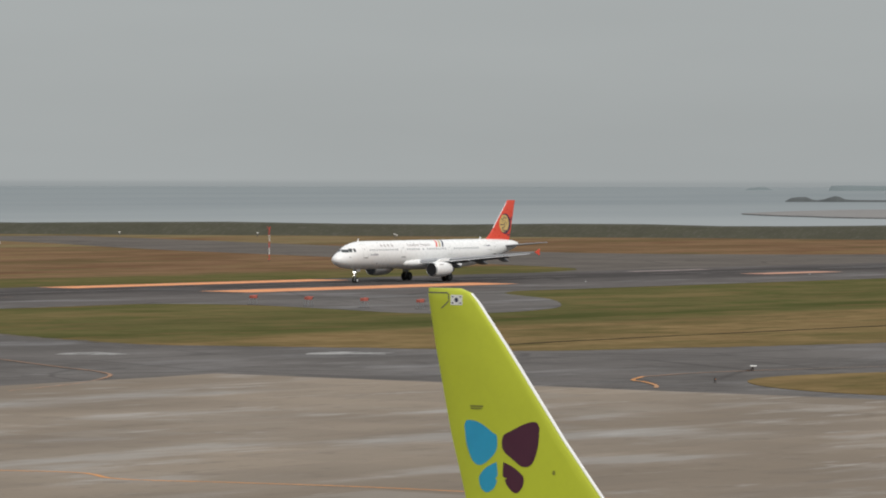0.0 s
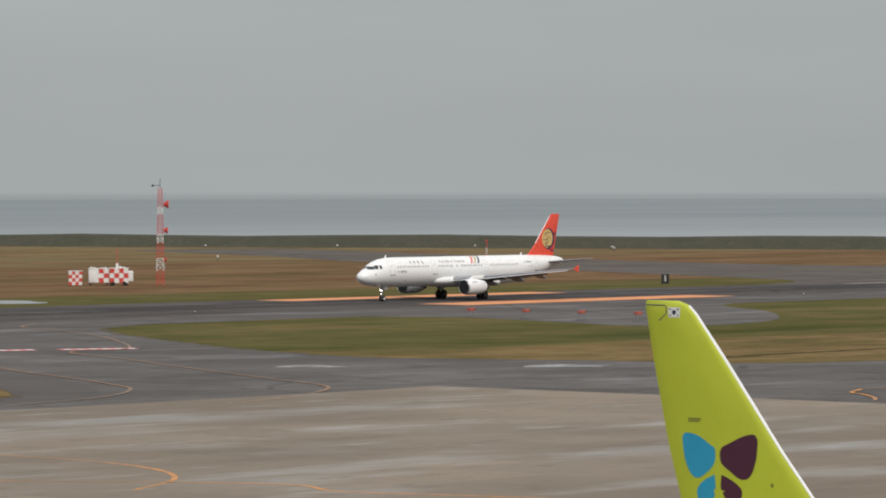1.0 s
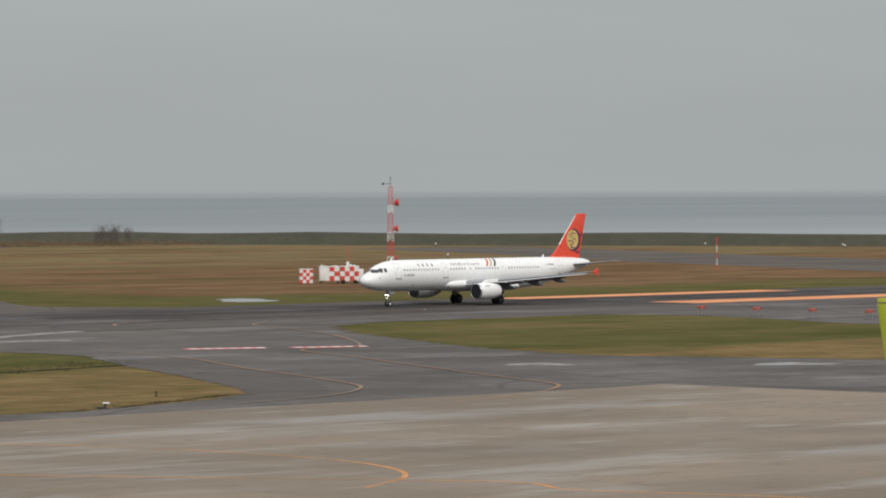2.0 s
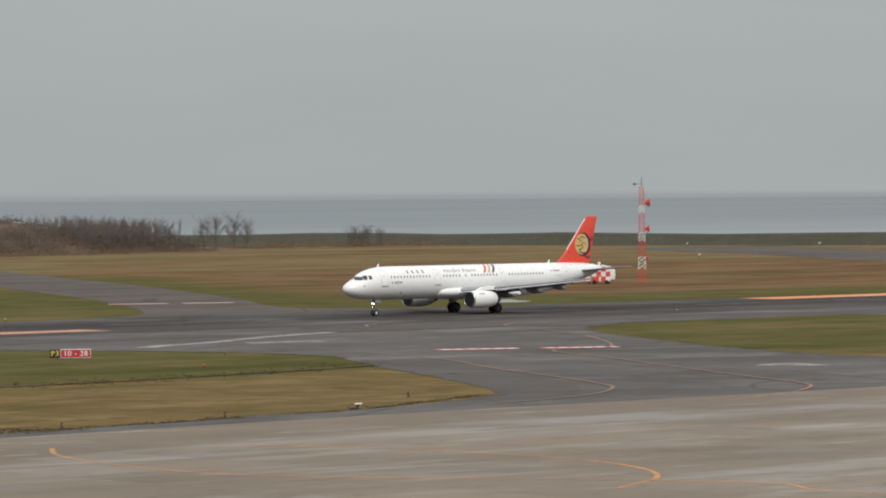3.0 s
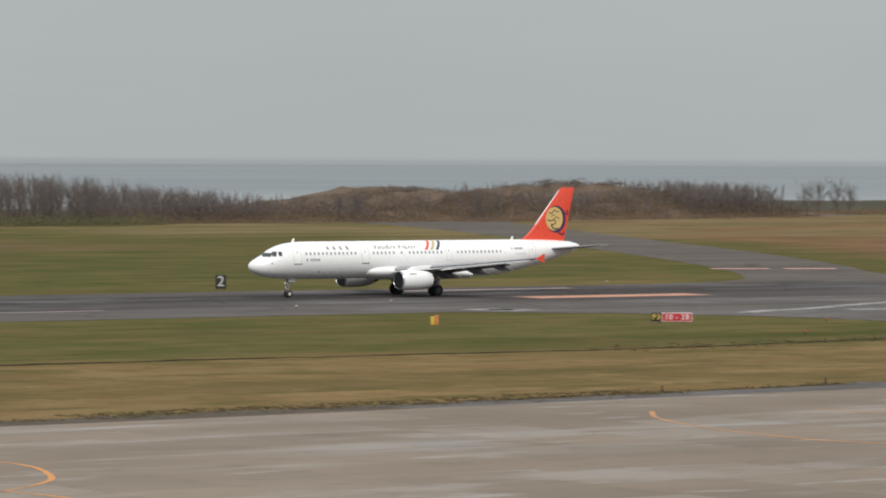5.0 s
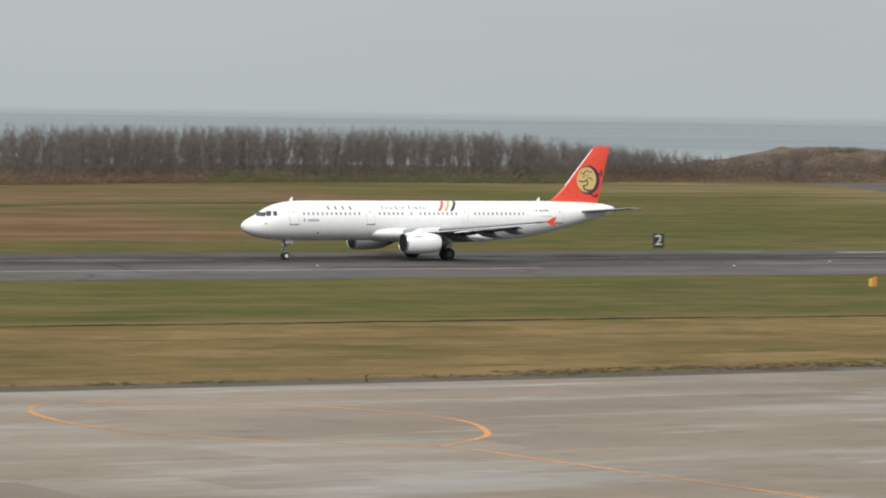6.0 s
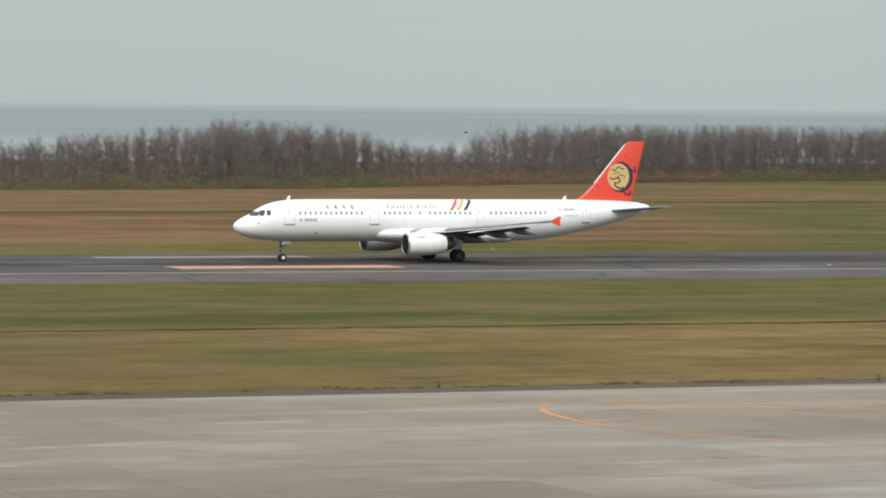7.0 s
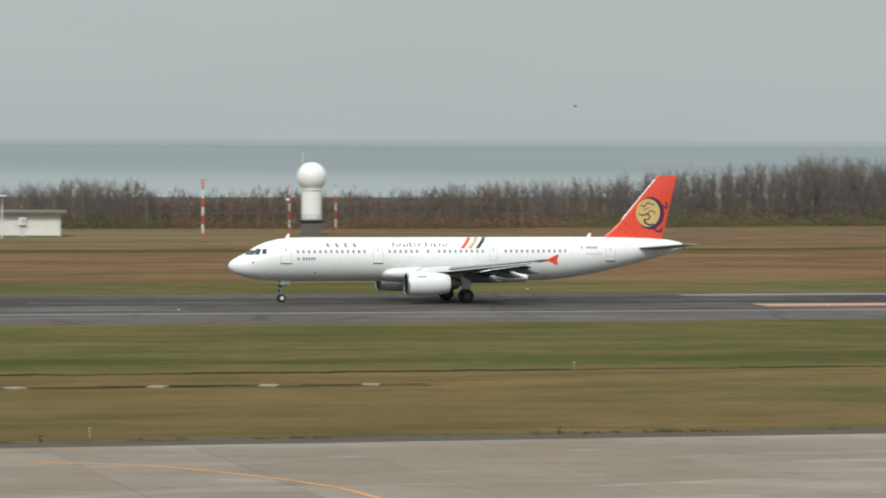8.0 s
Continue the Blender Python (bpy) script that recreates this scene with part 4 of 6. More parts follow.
def build_parked():
    plane = thing("parked_airliner", "lime-green parked airliner with a butterfly emblem on its fin", "airplane", pose(104.5, 0, 0, 0, 0, 90))
    # nose towards the terminal; along its own x axis, aft of the nose, the tail ends 81.6 m out
    aft = 42.6
    k = 0.89
    hb = hull_mesh(k)
    hb.transform(Matrix.Translation((aft, 0, -0.35)))
    part("fuselage", hb, LIME, plane, "lime-green fuselage", smooth=True)
    rows = [(5.0, 73.6, 6.3), (6.17, 74.8, 5.32), (8.0, 76.36, 4.3), (10.68, 78.45, 2.82), (12.1, 79.62, 1.92), (12.36, 79.9, 1.68), (12.5, 80.3, 1.26)]
    bm = fin_mesh([(z, le, c, 0.13 if z < 12.4 else 0.07) for z, le, c in rows])
    fin = part("tail_fin", bm, LIME, plane, "lime-green tail fin", smooth=True, bend=50)
    bm = bmesh.new()
    n = 8
    loft(bm, [[(le + 0.04 + 0.06 * math.cos(2 * math.pi * i / n), 0.06 * math.sin(2 * math.pi * i / n), z) for i in range(n)] for z, le, c in rows[1:6]])
    bmesh.ops.recalc_face_normals(bm, faces=bm.faces)
    part("leading_edge", bm, WHITE_PAINT, fin, "bright pale leading edge", smooth=True)

    def plate(name, points, material, label, lift=0.0, smooth=True):
        for side in (1, -1):
            bm = bmesh.new()
            y = side * (0.136 + lift)
            pts = curve(points + points[:1], 5)[:-1] if smooth else points
            bm.faces.new([bm.verts.new((a, y, b)) for a, b in pts])
            part(name, bm, material, fin, label)

    plate("emblem_wing", [(80.08, 8.3), (79.96, 8.46), (79.5, 8.4), (79.0, 8.12), (78.83, 8.0), (78.84, 7.6), (79.1, 7.3), (79.46, 7.1), (79.75, 7.22), (79.98, 7.7)], SKY_BLUE, "sky-blue emblem shape")
    plate("emblem_wing", [(77.2, 8.31), (77.34, 8.49), (77.74, 8.43), (78.29, 8.19), (78.6, 8.01), (78.6, 7.61), (78.24, 7.33), (77.84, 7.11), (77.49, 7.21), (77.27, 7.71)], PLUM, "dark plum emblem shape")
    plate("emblem_wing", [(78.84, 7.22), (79.25, 7.02), (79.5, 6.74), (79.44, 6.42), (79.22, 6.27), (78.95, 6.4), (78.83, 6.62), (78.88, 6.72), (78.8, 6.82)], SKY_BLUE, "small sky-blue emblem shape")
    plate("emblem_wing", [(78.58, 7.23), (78.14, 7.05), (77.81, 6.79), (77.86, 6.47), (78.09, 6.29), (78.36, 6.43), (78.52, 6.67), (78.44, 6.73), (78.6, 6.81)], PLUM, "small dark plum emblem shape")
    plate("flag", [(80.62, 11.99), (80.17, 11.99), (80.17, 12.3), (80.62, 12.3)], FLAG_WHITE, "small white flag with a dark disc", smooth=False)
    plate("flag_disc", [(80.395 + 0.075 * math.cos(i), 12.145 + 0.075 * math.sin(i)) for i in np.linspace(0, 6, 12)], NAVY, "dark disc on the flag", 0.006, False)
    for a in (-1, 1):
        for b in (-1, 1):
            x, z = 80.395 + 0.15 * a, 12.145 + 0.095 * b
            plate("flag_mark", [(x - 0.03, z - 0.02), (x + 0.03, z - 0.02), (x + 0.03, z + 0.02), (x - 0.03, z + 0.02)], NAVY, "", 0.006, False)
    for pts in ([(81.5, 12.36), (80.74, 12.36), (80.7, 12.3), (80.7, 12.1), (80.98, 11.88)],):
        for side in (1, -1):
            bm = bmesh.new()
            stripe(bm, pts, 0.035, 0, smooth=False)
            bm.transform(Matrix(((1, 0, 0, 0), (0, 0, 1, side * 0.139), (0, 1, 0, 0), (0, 0, 0, 1))))
            part("rudder_seam", bm, SEAM_DARK, fin)
    for x, z, wd, hh in ((79.6, 8.9, 0.5, 0.03), (79.62, 8.83, 0.42, 0.02), (76.66, 6.98, 0.1, 0.06)):
        plate("vent", [(x - wd / 2, z - hh), (x + wd / 2, z - hh), (x + wd / 2, z + hh), (x - wd / 2, z + hh)], LIME_DARK, "", 0.004, False)
    for side in (-1, 1):
        part("tailplane", wing_mesh([(side * 0.3, 75.2, 3.6, 4.2, 0.25), (side * 6.4, 78.7, 1.4, 4.5, 0.1)]), LIME, plane, smooth=True)
        part("wing", wing_mesh([(side * 0.5, 55.0, 6.8, 2.2, 0.7), (side * 5.5, 57.6, 4.2, 2.7, 0.4), (side * 16.5, 63.6, 1.5, 3.7, 0.14)]), GREY_PAINT, plane, "grey swept wing", smooth=True)
        bm = turned(bmesh.new(), [(0.1, 0.7), (0.0, 0.85), (0.3, 0.98), (1.6, 1.03), (3.2, 0.85), (4.2, 0.55), (4.0, 0.4)], (53.2, side * 5.0, 1.55))
        part("engine", bm, LIME, plane, smooth=True)
        bm = bmesh.new()
        tube(bm, (60.2, side * 2.9, 0.5), (60.0, side * 2.8, 2.2), 0.14)
        g = part("main_gear", bm, STEEL, plane, smooth=True)
        for s in (-0.4, 0.4):
            t = part("tyre", wheel_mesh(0.55, 0.38), RUBBER, g, smooth=True)
            t.data.transform(Matrix.Translation((60.2, side * 2.9 + s, 0.57)))
    bm = bmesh.new()
    tube(bm, (46.6, 0, 0.4), (46.5, 0, 1.8), 0.1)
    g = part("nose_gear", bm, STEEL, plane, smooth=True)
    for s in (-0.2, 0.2):
        t = part("tyre", wheel_mesh(0.34, 0.2), RUBBER, g, smooth=True)
        t.data.transform(Matrix.Translation((46.6, s, 0.36)))
    return plane


parked = build_parked()

# ---- things on the field ----
RED = paint("signal_red", (0.6, 0.06, 0.045), 0.5, wear=0.2)
SIGNAL_WHITE = paint("signal_white", (0.75, 0.74, 0.71), 0.5, wear=0.12)
ORANGE = paint("signal_orange", (0.55, 0.19, 0.06), 0.5)
YELLOW = paint("signal_yellow", (0.6, 0.42, 0.05), 0.5)
DIM_WHITE = paint("sign_white", (0.5, 0.49, 0.46), 0.6)
DIM_YELLOW = paint("sign_yellow", (0.7, 0.52, 0.09), 0.6)
SIGN_RED = paint("sign_red", (0.45, 0.03, 0.045), 0.5)
SIGN_BLACK = paint("sign_black", (0.015, 0.015, 0.014), 0.5)
CREAM_WALL = paint("cream_wall", (0.72, 0.7, 0.64), 0.8, wear=0.15)
ROOF_GREY = paint("roof_grey", (0.17, 0.16, 0.15), 0.8, wear=0.2)
RADOME_WHITE = paint("radome_white", (0.8, 0.8, 0.77), 0.5, wear=0.08, scale=0.6)
BASE_GREY = paint("base_concrete", (0.12, 0.115, 0.11), 0.9, wear=0.3)
STAKE_PALE = paint("pale_stake_wood", (0.34, 0.3, 0.2), 0.8)
POST_DARK = paint("post_dark", (0.05, 0.04, 0.035), 0.8)


def lettering(text, size, depth, material, parent, at, name="lettering"):
    """Raised characters, facing -y of their thing."""
    cu = bpy.data.curves.new(name, 'FONT')
    cu.body, cu.size, cu.extrude, cu.align_x, cu.align_y = text, size, depth, 'CENTER', 'CENTER'
    cu.offset, cu.space_character = size * 0.008, 1.15
    ob = new(name, cu)
    me = bpy.data.meshes.new_from_object(ob.evaluated_get(bpy.context.evaluated_depsgraph_get()))
    bpy.data.objects.remove(ob)
    me.materials.clear()
    me.materials.append(material)
    out = new(name, me)
    out.parent = parent
    out.matrix_basis = pose(*at, 90, 0, 0)
    return tagged(out, text + " in raised characters")


def facing(x, y, z=0.0):
    """A pose whose -y side looks at the viewing deck."""
    return pose(x, y, z, 0, 0, -math.degrees(math.atan2(x, y)))


def sign_legs(th, width, foot=0.2):
    for s in (-1, 1):
        bm = bmesh.new()
        tube(bm, (s * width * 0.35, 0, 0), (s * width * 0.35, 0, foot + 0.05), 0.05)
        box(bm, (0.25, 0.25, 0.03), (s * width * 0.35, 0, 0.015))
        part("leg", bm, DARK_METAL, th)


def sign_board(th, x0, x1, z0, z1, material, border, label):
    bm = bmesh.new()
    box(bm, (x1 - x0, 0.22, z1 - z0), ((x0 + x1) / 2, 0, (z0 + z1) / 2), 0.02)
    b = part("board", bm, border, th, label)
    bm = bmesh.new()
    box(bm, (x1 - x0 - 0.1, 0.02, z1 - z0 - 0.1), ((x0 + x1) / 2, -0.118, (z0 + z1) / 2))
    part("face", bm, material, b)
    return b


s = thing("taxiway_sign", "black and red taxiway sign with white figures on the grass", "sign", facing(246.5, 317))
sign_legs(s, 3.4)
sign_board(s, -1.9, -0.95, 0.18, 0.95, SIGN_BLACK, SIGN_BLACK, "black panel with a yellow location code")
sign_board(s, -0.92, 1.92, 0.16, 0.98, SIGN_RED, SIGNAL_WHITE, "red runway panel with white figures")
lettering("P3", 0.7, 0.01, DIM_YELLOW, s, (-1.42, -0.14, 0.565))
lettering("10 - 28", 0.68, 0.01, SIGNAL_WHITE, s, (0.5, -0.14, 0.565))

s = thing("distance_sign", "black distance sign with a white figure beside the runway", "sign", facing(259.2, 417.5))
sign_legs(s, 1.2)
sign_board(s, -0.62, 0.62, 0.15, 1.75, SIGN_BLACK, SIGN_BLACK, "black panel with a white figure two")
lettering("2", 1.65, 0.01, DIM_WHITE, s, (0, -0.14, 0.96))

s = thing("distance_sign", "small black distance sign with one white bar", "sign", facing(550.4, 425.8))
sign_legs(s, 1.1)
sign_board(s, -0.62, 0.62, 0.1, 1.65, SIGN_BLACK, SIGN_BLACK, "black panel with a white upright figure")
lettering("1", 1.5, 0.01, SIGNAL_WHITE, s, (0, -0.14, 0.88))

s = thing("marker_box", "orange and yellow marker boxes standing on the grass", "marker", facing(225, 325))
for x, mt, hgt in ((-0.18, YELLOW, 0.75), (0.2, ORANGE, 0.88)):
    bm = bmesh.new()
    box(bm, (0.34, 0.3, hgt - 0.12), (x, 0, 0.12 + (hgt - 0.12) / 2), 0.03)
    box(bm, (0.3, 0.25, 0.14), (x, 0, 0.07))
    part("box", bm, mt, s)


def build_slope_light():
    th = thing("approach_light", "red-orange approach slope light unit on legs beside the runway", "airfield light", group="approach slope lights")
    bm = bmesh.new()
    box(bm, (0.62, 0.8, 0.36), (0, 0, 0.98), 0.05)
    box(bm, (0.66, 0.28, 0.06), (0, -0.38, 1.17))
    part("housing", bm, ORANGE_RED, th)
    for x in (-0.2, 0.2):
        bm = bmesh.new()
        tube(bm, (x, -0.46, 0.98), (x, -0.5, 0.98), 0.11, n=12)
        part("lens", bm, GLASS_DARK, th)
    for x in (-0.28, 0.28):
        for y in (-0.3, 0.35):
            bm = bmesh.new()
            tube(bm, (x, y, 0), (x, y, 0.8), 0.04, n=6)
            part("leg", bm, STEEL, th)
    bm = bmesh.new()
    box(bm, (1.0, 1.1, 0.08), (0, 0, 0.04))
    part("pad", bm, BASE_GREY, th)
    return th


ORANGE_RED = paint("orange_red", (0.42, 0.1, 0.07), 0.55)
first = build_slope_light()
first.matrix_basis = pose(397, 337, 0, 0, 0, 90)
for y in (328.3, 319.7, 311.2):
    copy_thing(first, pose(397, y, 0, 0, 0, 90))


def build_edge_light():
    th = thing("edge_light", "small white runway edge light on a short stem", "airfield light", group="runway edge lights")
    bm = bmesh.new()
    tube(bm, (0, 0, 0), (0, 0, 0.04), 0.12, n=10)
    tube(bm, (0, 0, 0.05), (0, 0, 0.25), 0.04, n=8)
    part("stem", bm, BASE_GREY, th)
    bm = bmesh.new()
    turned(bm, [(0, 0.055), (0.06, 0.065), (0.1, 0.045), (0.12, 0.01)], (0, 0, 0), n=10)
    bm.transform(pose(0, 0, 0.25, 0, -90, 0))
    part("globe", bm, SIGNAL_WHITE, th, smooth=True)
    return th


first = build_edge_light()
first.matrix_basis = pose(70, 369.8, 0.03)
for x, y in ((10, 369.8), (131, 372), (191, 370.5), (252, 372), (235, 364), (386, 373), (114, 414.5), (174, 414.5), (54, 414.5), (312, 414), (506, 366), (566, 366)):
    copy_thing(first, pose(x, y, 0.02))


def build_post():
    th = thing("marker_post", "short dark marker post at the edge of the grass", "post", group="marker posts along the apron")
    bm = bmesh.new()
    box(bm, (0.11, 0.11, 0.36), (0, 0, 0.18), 0.02)
    box(bm, (0.15, 0.15, 0.05), (0, 0, 0.38), 0.015)
    box(bm, (0.22, 0.22, 0.05), (0, 0, 0.025), 0.01)
    part("post", bm, POST_DARK, th)
    bm = bmesh.new()
    box(bm, (0.08, 0.02, 0.08), (0, -0.06, 0.28))
    part("reflector", bm, ORANGE, th)
    return th


first = build_post()
first.matrix_basis = pose(191, 228.2, 0)
for x, y in ((175, 226), (89, 219.5), (34, 217.5), (62, 218.7), (272, 184.5), (219, 240), (116, 218.6)):
    copy_thing(first, pose(x, y, 0.0, 0, 0, 7 * (x % 5)))

for x, y in ((37.1, 220.9), (79.8, 278)):
    th = thing("pale_stake", "thin pale stake standing in the grass", "post", pose(x, y, 0, 0, 0, 20), group="pale stakes")
    bm = bmesh.new()
    box(bm, (0.05, 0.05, 0.5), (0, 0, 0.25), 0.01)
    part("stake", bm, STAKE_PALE, th)
    bm = bmesh.new()
    box(bm, (0.07, 0.07, 0.06), (0, 0, 0.52), 0.015)
    part("cap", bm, DIM_WHITE, th)

for x, y in ((204.5, 229.5), (290, 193)):
    th = thing("ground_light", "low white flat-topped taxiway light", "airfield light", facing(x, y), group="taxiway lights")
    bm = bmesh.new()
    box(bm, (0.5, 0.4, 0.1), (0.05, 0, 0.42), 0.03)
    part("cap", bm, SIGNAL_WHITE, th)
    bm = bmesh.new()
    tube(bm, (-0.05, 0, 0), (0, 0, 0.38), 0.12, 0.08)
    box(bm, (0.55, 0.5, 0.16), (-0.25, 0, 0.08), 0.03)
    part("foot", bm, POST_DARK, th)
for x, y in ((242, 292), (262, 313)):
    th = thing("taxiway_light", "tiny red lamp on the verge of the taxiway", "airfield light", pose(x, y, 0), group="taxiway edge lamps")
    bm = bmesh.new()
    tube(bm, (0, 0, 0), (0, 0, 0.25), 0.05, n=8)
    part("stem", bm, POST_DARK, th)
    bm = bmesh.new()
    turned(bm, [(0, 0.08), (0.1, 0.08), (0.16, 0.02)], (0, 0, 0), n=10)
    bm.transform(pose(0, 0, 0.25, 0, -90, 0))
    part("globe", bm, RED, th, smooth=True)

for x, y in ((780, 750), (802, 725), (818, 693), (811, 643), (824, 654), (660, 631)):
    th = thing("dyke_post", "thin post with a white top at the foot of the dyke", "post", pose(x, y, 0), group="posts along the dyke")
    bm = bmesh.new()
    tube(bm, (0, 0, 0), (0, 0, 0.85), 0.07, n=8)
    part("stem", bm, BASE_GREY, th)
    bm = bmesh.new()
    box(bm, (0.28, 0.28, 0.4), (0, 0, 1.03), 0.06)
    part("cap", bm, SIGNAL_WHITE, th, "white cap")

# lattice mast with lamps, and its checkered huts
mast = thing("lattice_mast", "red and white banded lattice mast with red floodlight boxes", "mast", facing(494.4, 485.5))
for z0, z1, red in ((0, 2.3, 1), (2.3, 4.3, 0), (4.3, 6.8, 1), (6.8, 8.2, 0), (8.2, 11.4, 1), (11.4, 12.6, 0), (12.6, 15.6, 1)):
    bm = bmesh.new()
    w0, w1 = 0.62 - 0.021 * z0, 0.62 - 0.021 * z1
    cs = [(-1, -1), (1, -1), (1, 1), (-1, 1)]
    for a, b in cs:
        tube(bm, (a * w0, b * w0, z0), (a * w1, b * w1, z1), 0.055, n=6)
    n = max(2, round((z1 - z0) / 0.9))
    for i in range(n):
        za, zb = z0 + (z1 - z0) * i / n, z0 + (z1 - z0) * (i + 1) / n
        for k in range(4):
            (a, b), (c, d) = cs[k], cs[(k + 1) % 4]
            wa, wb = 0.62 - 0.021 * za, 0.62 - 0.021 * zb
            tube(bm, (a * wa, b * wa, za), (c * wb, d * wb, zb), 0.03, n=5)
            tube(bm, (c * wa, d * wa, za), (a * wb, b * wb, zb), 0.03, n=5)
            tube(bm, (a * wb, b * wb, zb), (c * wb, d * wb, zb), 0.03, n=5)
    part("lattice_section", bm, RED if red else SIGNAL_WHITE, mast)
bm = bmesh.new()
tube(bm, (0, 0, 15.6), (0, 0, 17.3), 0.05, n=6)
tube(bm, (0, 0, 16.1), (-1.15, 0, 16.1), 0.04, n=6)
box(bm, (0.35, 0.3, 0.35), (-1.2, 0, 16.1), 0.05)
part("finial", bm, DARK_METAL, mast)
for z, k in ((13.1, 1.0), (8.9, 0.85), (4.1, 0.6)):
    bm = bmesh.new()
    turned(bm, [(0, 0.18), (0.25, 0.3), (0.75, 0.62), (0.8, 0.6), (0.7, 0.3)], (0.55, -0.2, z), n=14, squash=1.1)
    bm.transform(Matrix.Translation((0.5, 0, z)) @ Matrix.Scale(k, 4) @ Matrix.Translation((-0.5, 0, -z)))
    lamp = part("floodlight", bm, RED, mast, "red drum floodlight", smooth=True)
    bm = bmesh.new()
    box(bm, (0.8, 0.1, 0.1), (0.6, 0, z - 0.35 * k))
    box(bm, (0.1, 0.1, 0.7), (0.95, 0, z - 0.35 * k))
    part("bracket", bm, RED, lamp)


def checker_hut(name, label, at, sx, sy, z0, z1, nx, nz, skip=0.0):
    th = thing(name, label, "equipment hut", at, group="checkered equipment huts")
    bm = bmesh.new()
    box(bm, (sx, sy, z1 - z0), (0, 0, (z0 + z1) / 2), 0.04)
    part("body", bm, SIGNAL_WHITE, th)
    bm = bmesh.new()
    box(bm, (sx + 0.1, sy + 0.1, 0.08), (0, 0, z1 + 0.03), 0.02)
    part("roof", bm, SIGNAL_WHITE, th)
    for x in (-0.42, 0.42):
        bm = bmesh.new()
        box(bm, (0.3, sy * 0.8, z0 + 0.05), (x * sx, 0, z0 / 2))
        part("foot", bm, POST_DARK, th)
    w, hh = sx / nx, (z1 - z0) / nz
    for i in range(nx):
        for j in range(nz):
            if (i + j) % 2 == 0 and i >= skip:
                bm = bmesh.new()
                box(bm, (w, 0.012, hh), (-sx / 2 + (i + 0.5) * w, -sy / 2 - 0.006, z0 + (j + 0.5) * hh))
                part("check", bm, RED, th)
    return th


checker_hut("checkered_hut", "small red and white checkered equipment hut", facing(483.4, 493.8), 2.15, 2.0, 0.1, 2.35, 4, 4)
hut = checker_hut("checkered_hut", "red and white checkered generator trailer with a white rounded cab end", facing(486.1, 491.2), 3.2, 2.4, 0.5, 2.75, 4, 3, 2)
bm = bmesh.new()
box(bm, (1.15, 2.3, 2.0), (-1.05, -0.12, 1.5), 0.22)
part("cab", bm, SIGNAL_WHITE, hut, "white rounded end box", smooth=True)
for x, hgt in ((-1.2, 0.3), (-0.75, 0.2), (0.6, 0.16), (1.1, 0.24)):
    bm = bmesh.new()
    tube(bm, (x, 0, 2.74), (x, 0, 2.78 + hgt), 0.14, 0.1, n=8)
    part("roof_lamp", bm, SIGNAL_WHITE, hut)
hut = checker_hut("checkered_hut", "red and white checkered generator trailer beside the mast", facing(488.4, 488.9), 3.0, 2.4, 0.45, 2.8, 4, 3, 0)
bm = bmesh.new()
box(bm, (0.85, 2.0, 1.65), (1.85, 0, 1.55), 0.15)
part("end_box", bm, SIGNAL_WHITE, hut, "white box at its end", smooth=True)
bm = bmesh.new()
tube(bm, (-0.3, 0.4, 2.8), (-0.3, 0.4, 6.0), 0.05)
part("aerial", bm, RED, hut, "thin red aerial")
for x, hgt in ((-0.3, 0.75), (0.2, 0.3), (0.75, 0.2)):
    bm = bmesh.new()
    box(bm, (0.4, 0.4, hgt), (x, 0.1, 2.82 + hgt / 2), 0.06)
    part("roof_box", bm, SIGNAL_WHITE, hut)
for x in (-1.0, 0.9):
    for y in (-1.1, 1.1):
        w_ = part("tyre", wheel_mesh(0.36, 0.24), RUBBER, hut, smooth=True)
        w_.matrix_basis = Matrix.Translation((x, y, 0.36))


def striped_pole(x, y, height, r, bands, label):
    th = thing("striped_pole", label, "pole", facing(x, y), group="striped poles")
    for i in range(bands):
        bm = bmesh.new()
        tube(bm, (0, 0, height * i / bands), (0, 0, height * (i + 1) / bands), r, n=12)
        part("band", bm, RED if i % 2 == 0 else SIGNAL_WHITE, th)
    bm = bmesh.new()
    box(bm, (r * 6, 0.06, 0.06), (0, 0, height + 0.1))
    for s in (-1, 1):
        tube(bm, (s * r * 3, 0, height), (s * r * 3, 0, height + 0.3), 0.05, n=6)
    tube(bm, (0, 0, height), (0, 0, height + 0.2), 0.05, n=6)
    part("top_lamp", bm, RED, th)
    bm = bmesh.new()
    box(bm, (r * 4, r * 4, 0.12), (0, 0, 0.06), 0.02)
    part("foot", bm, BASE_GREY, th)
    return th


striped_pole(119, 610, 8.8, 0.14, 7, "tall red and white banded pole")
p = striped_pole(138.7, 641.8, 7.5, 0.085, 6, "red and white banded pole beside the radome")
bm = bmesh.new()
box(bm, (0.5, 0.2, 0.35), (-0.25, 0, 5.6), 0.03)
part("lamp_box", bm, SIGNAL_WHITE, p)
striped_pole(146.9, 645.8, 7.5, 0.085, 6, "red and white banded pole beside the radome")
th = striped_pole(597, 503, 5.9, 0.075, 5, "thin red and white pole far out on the grass")

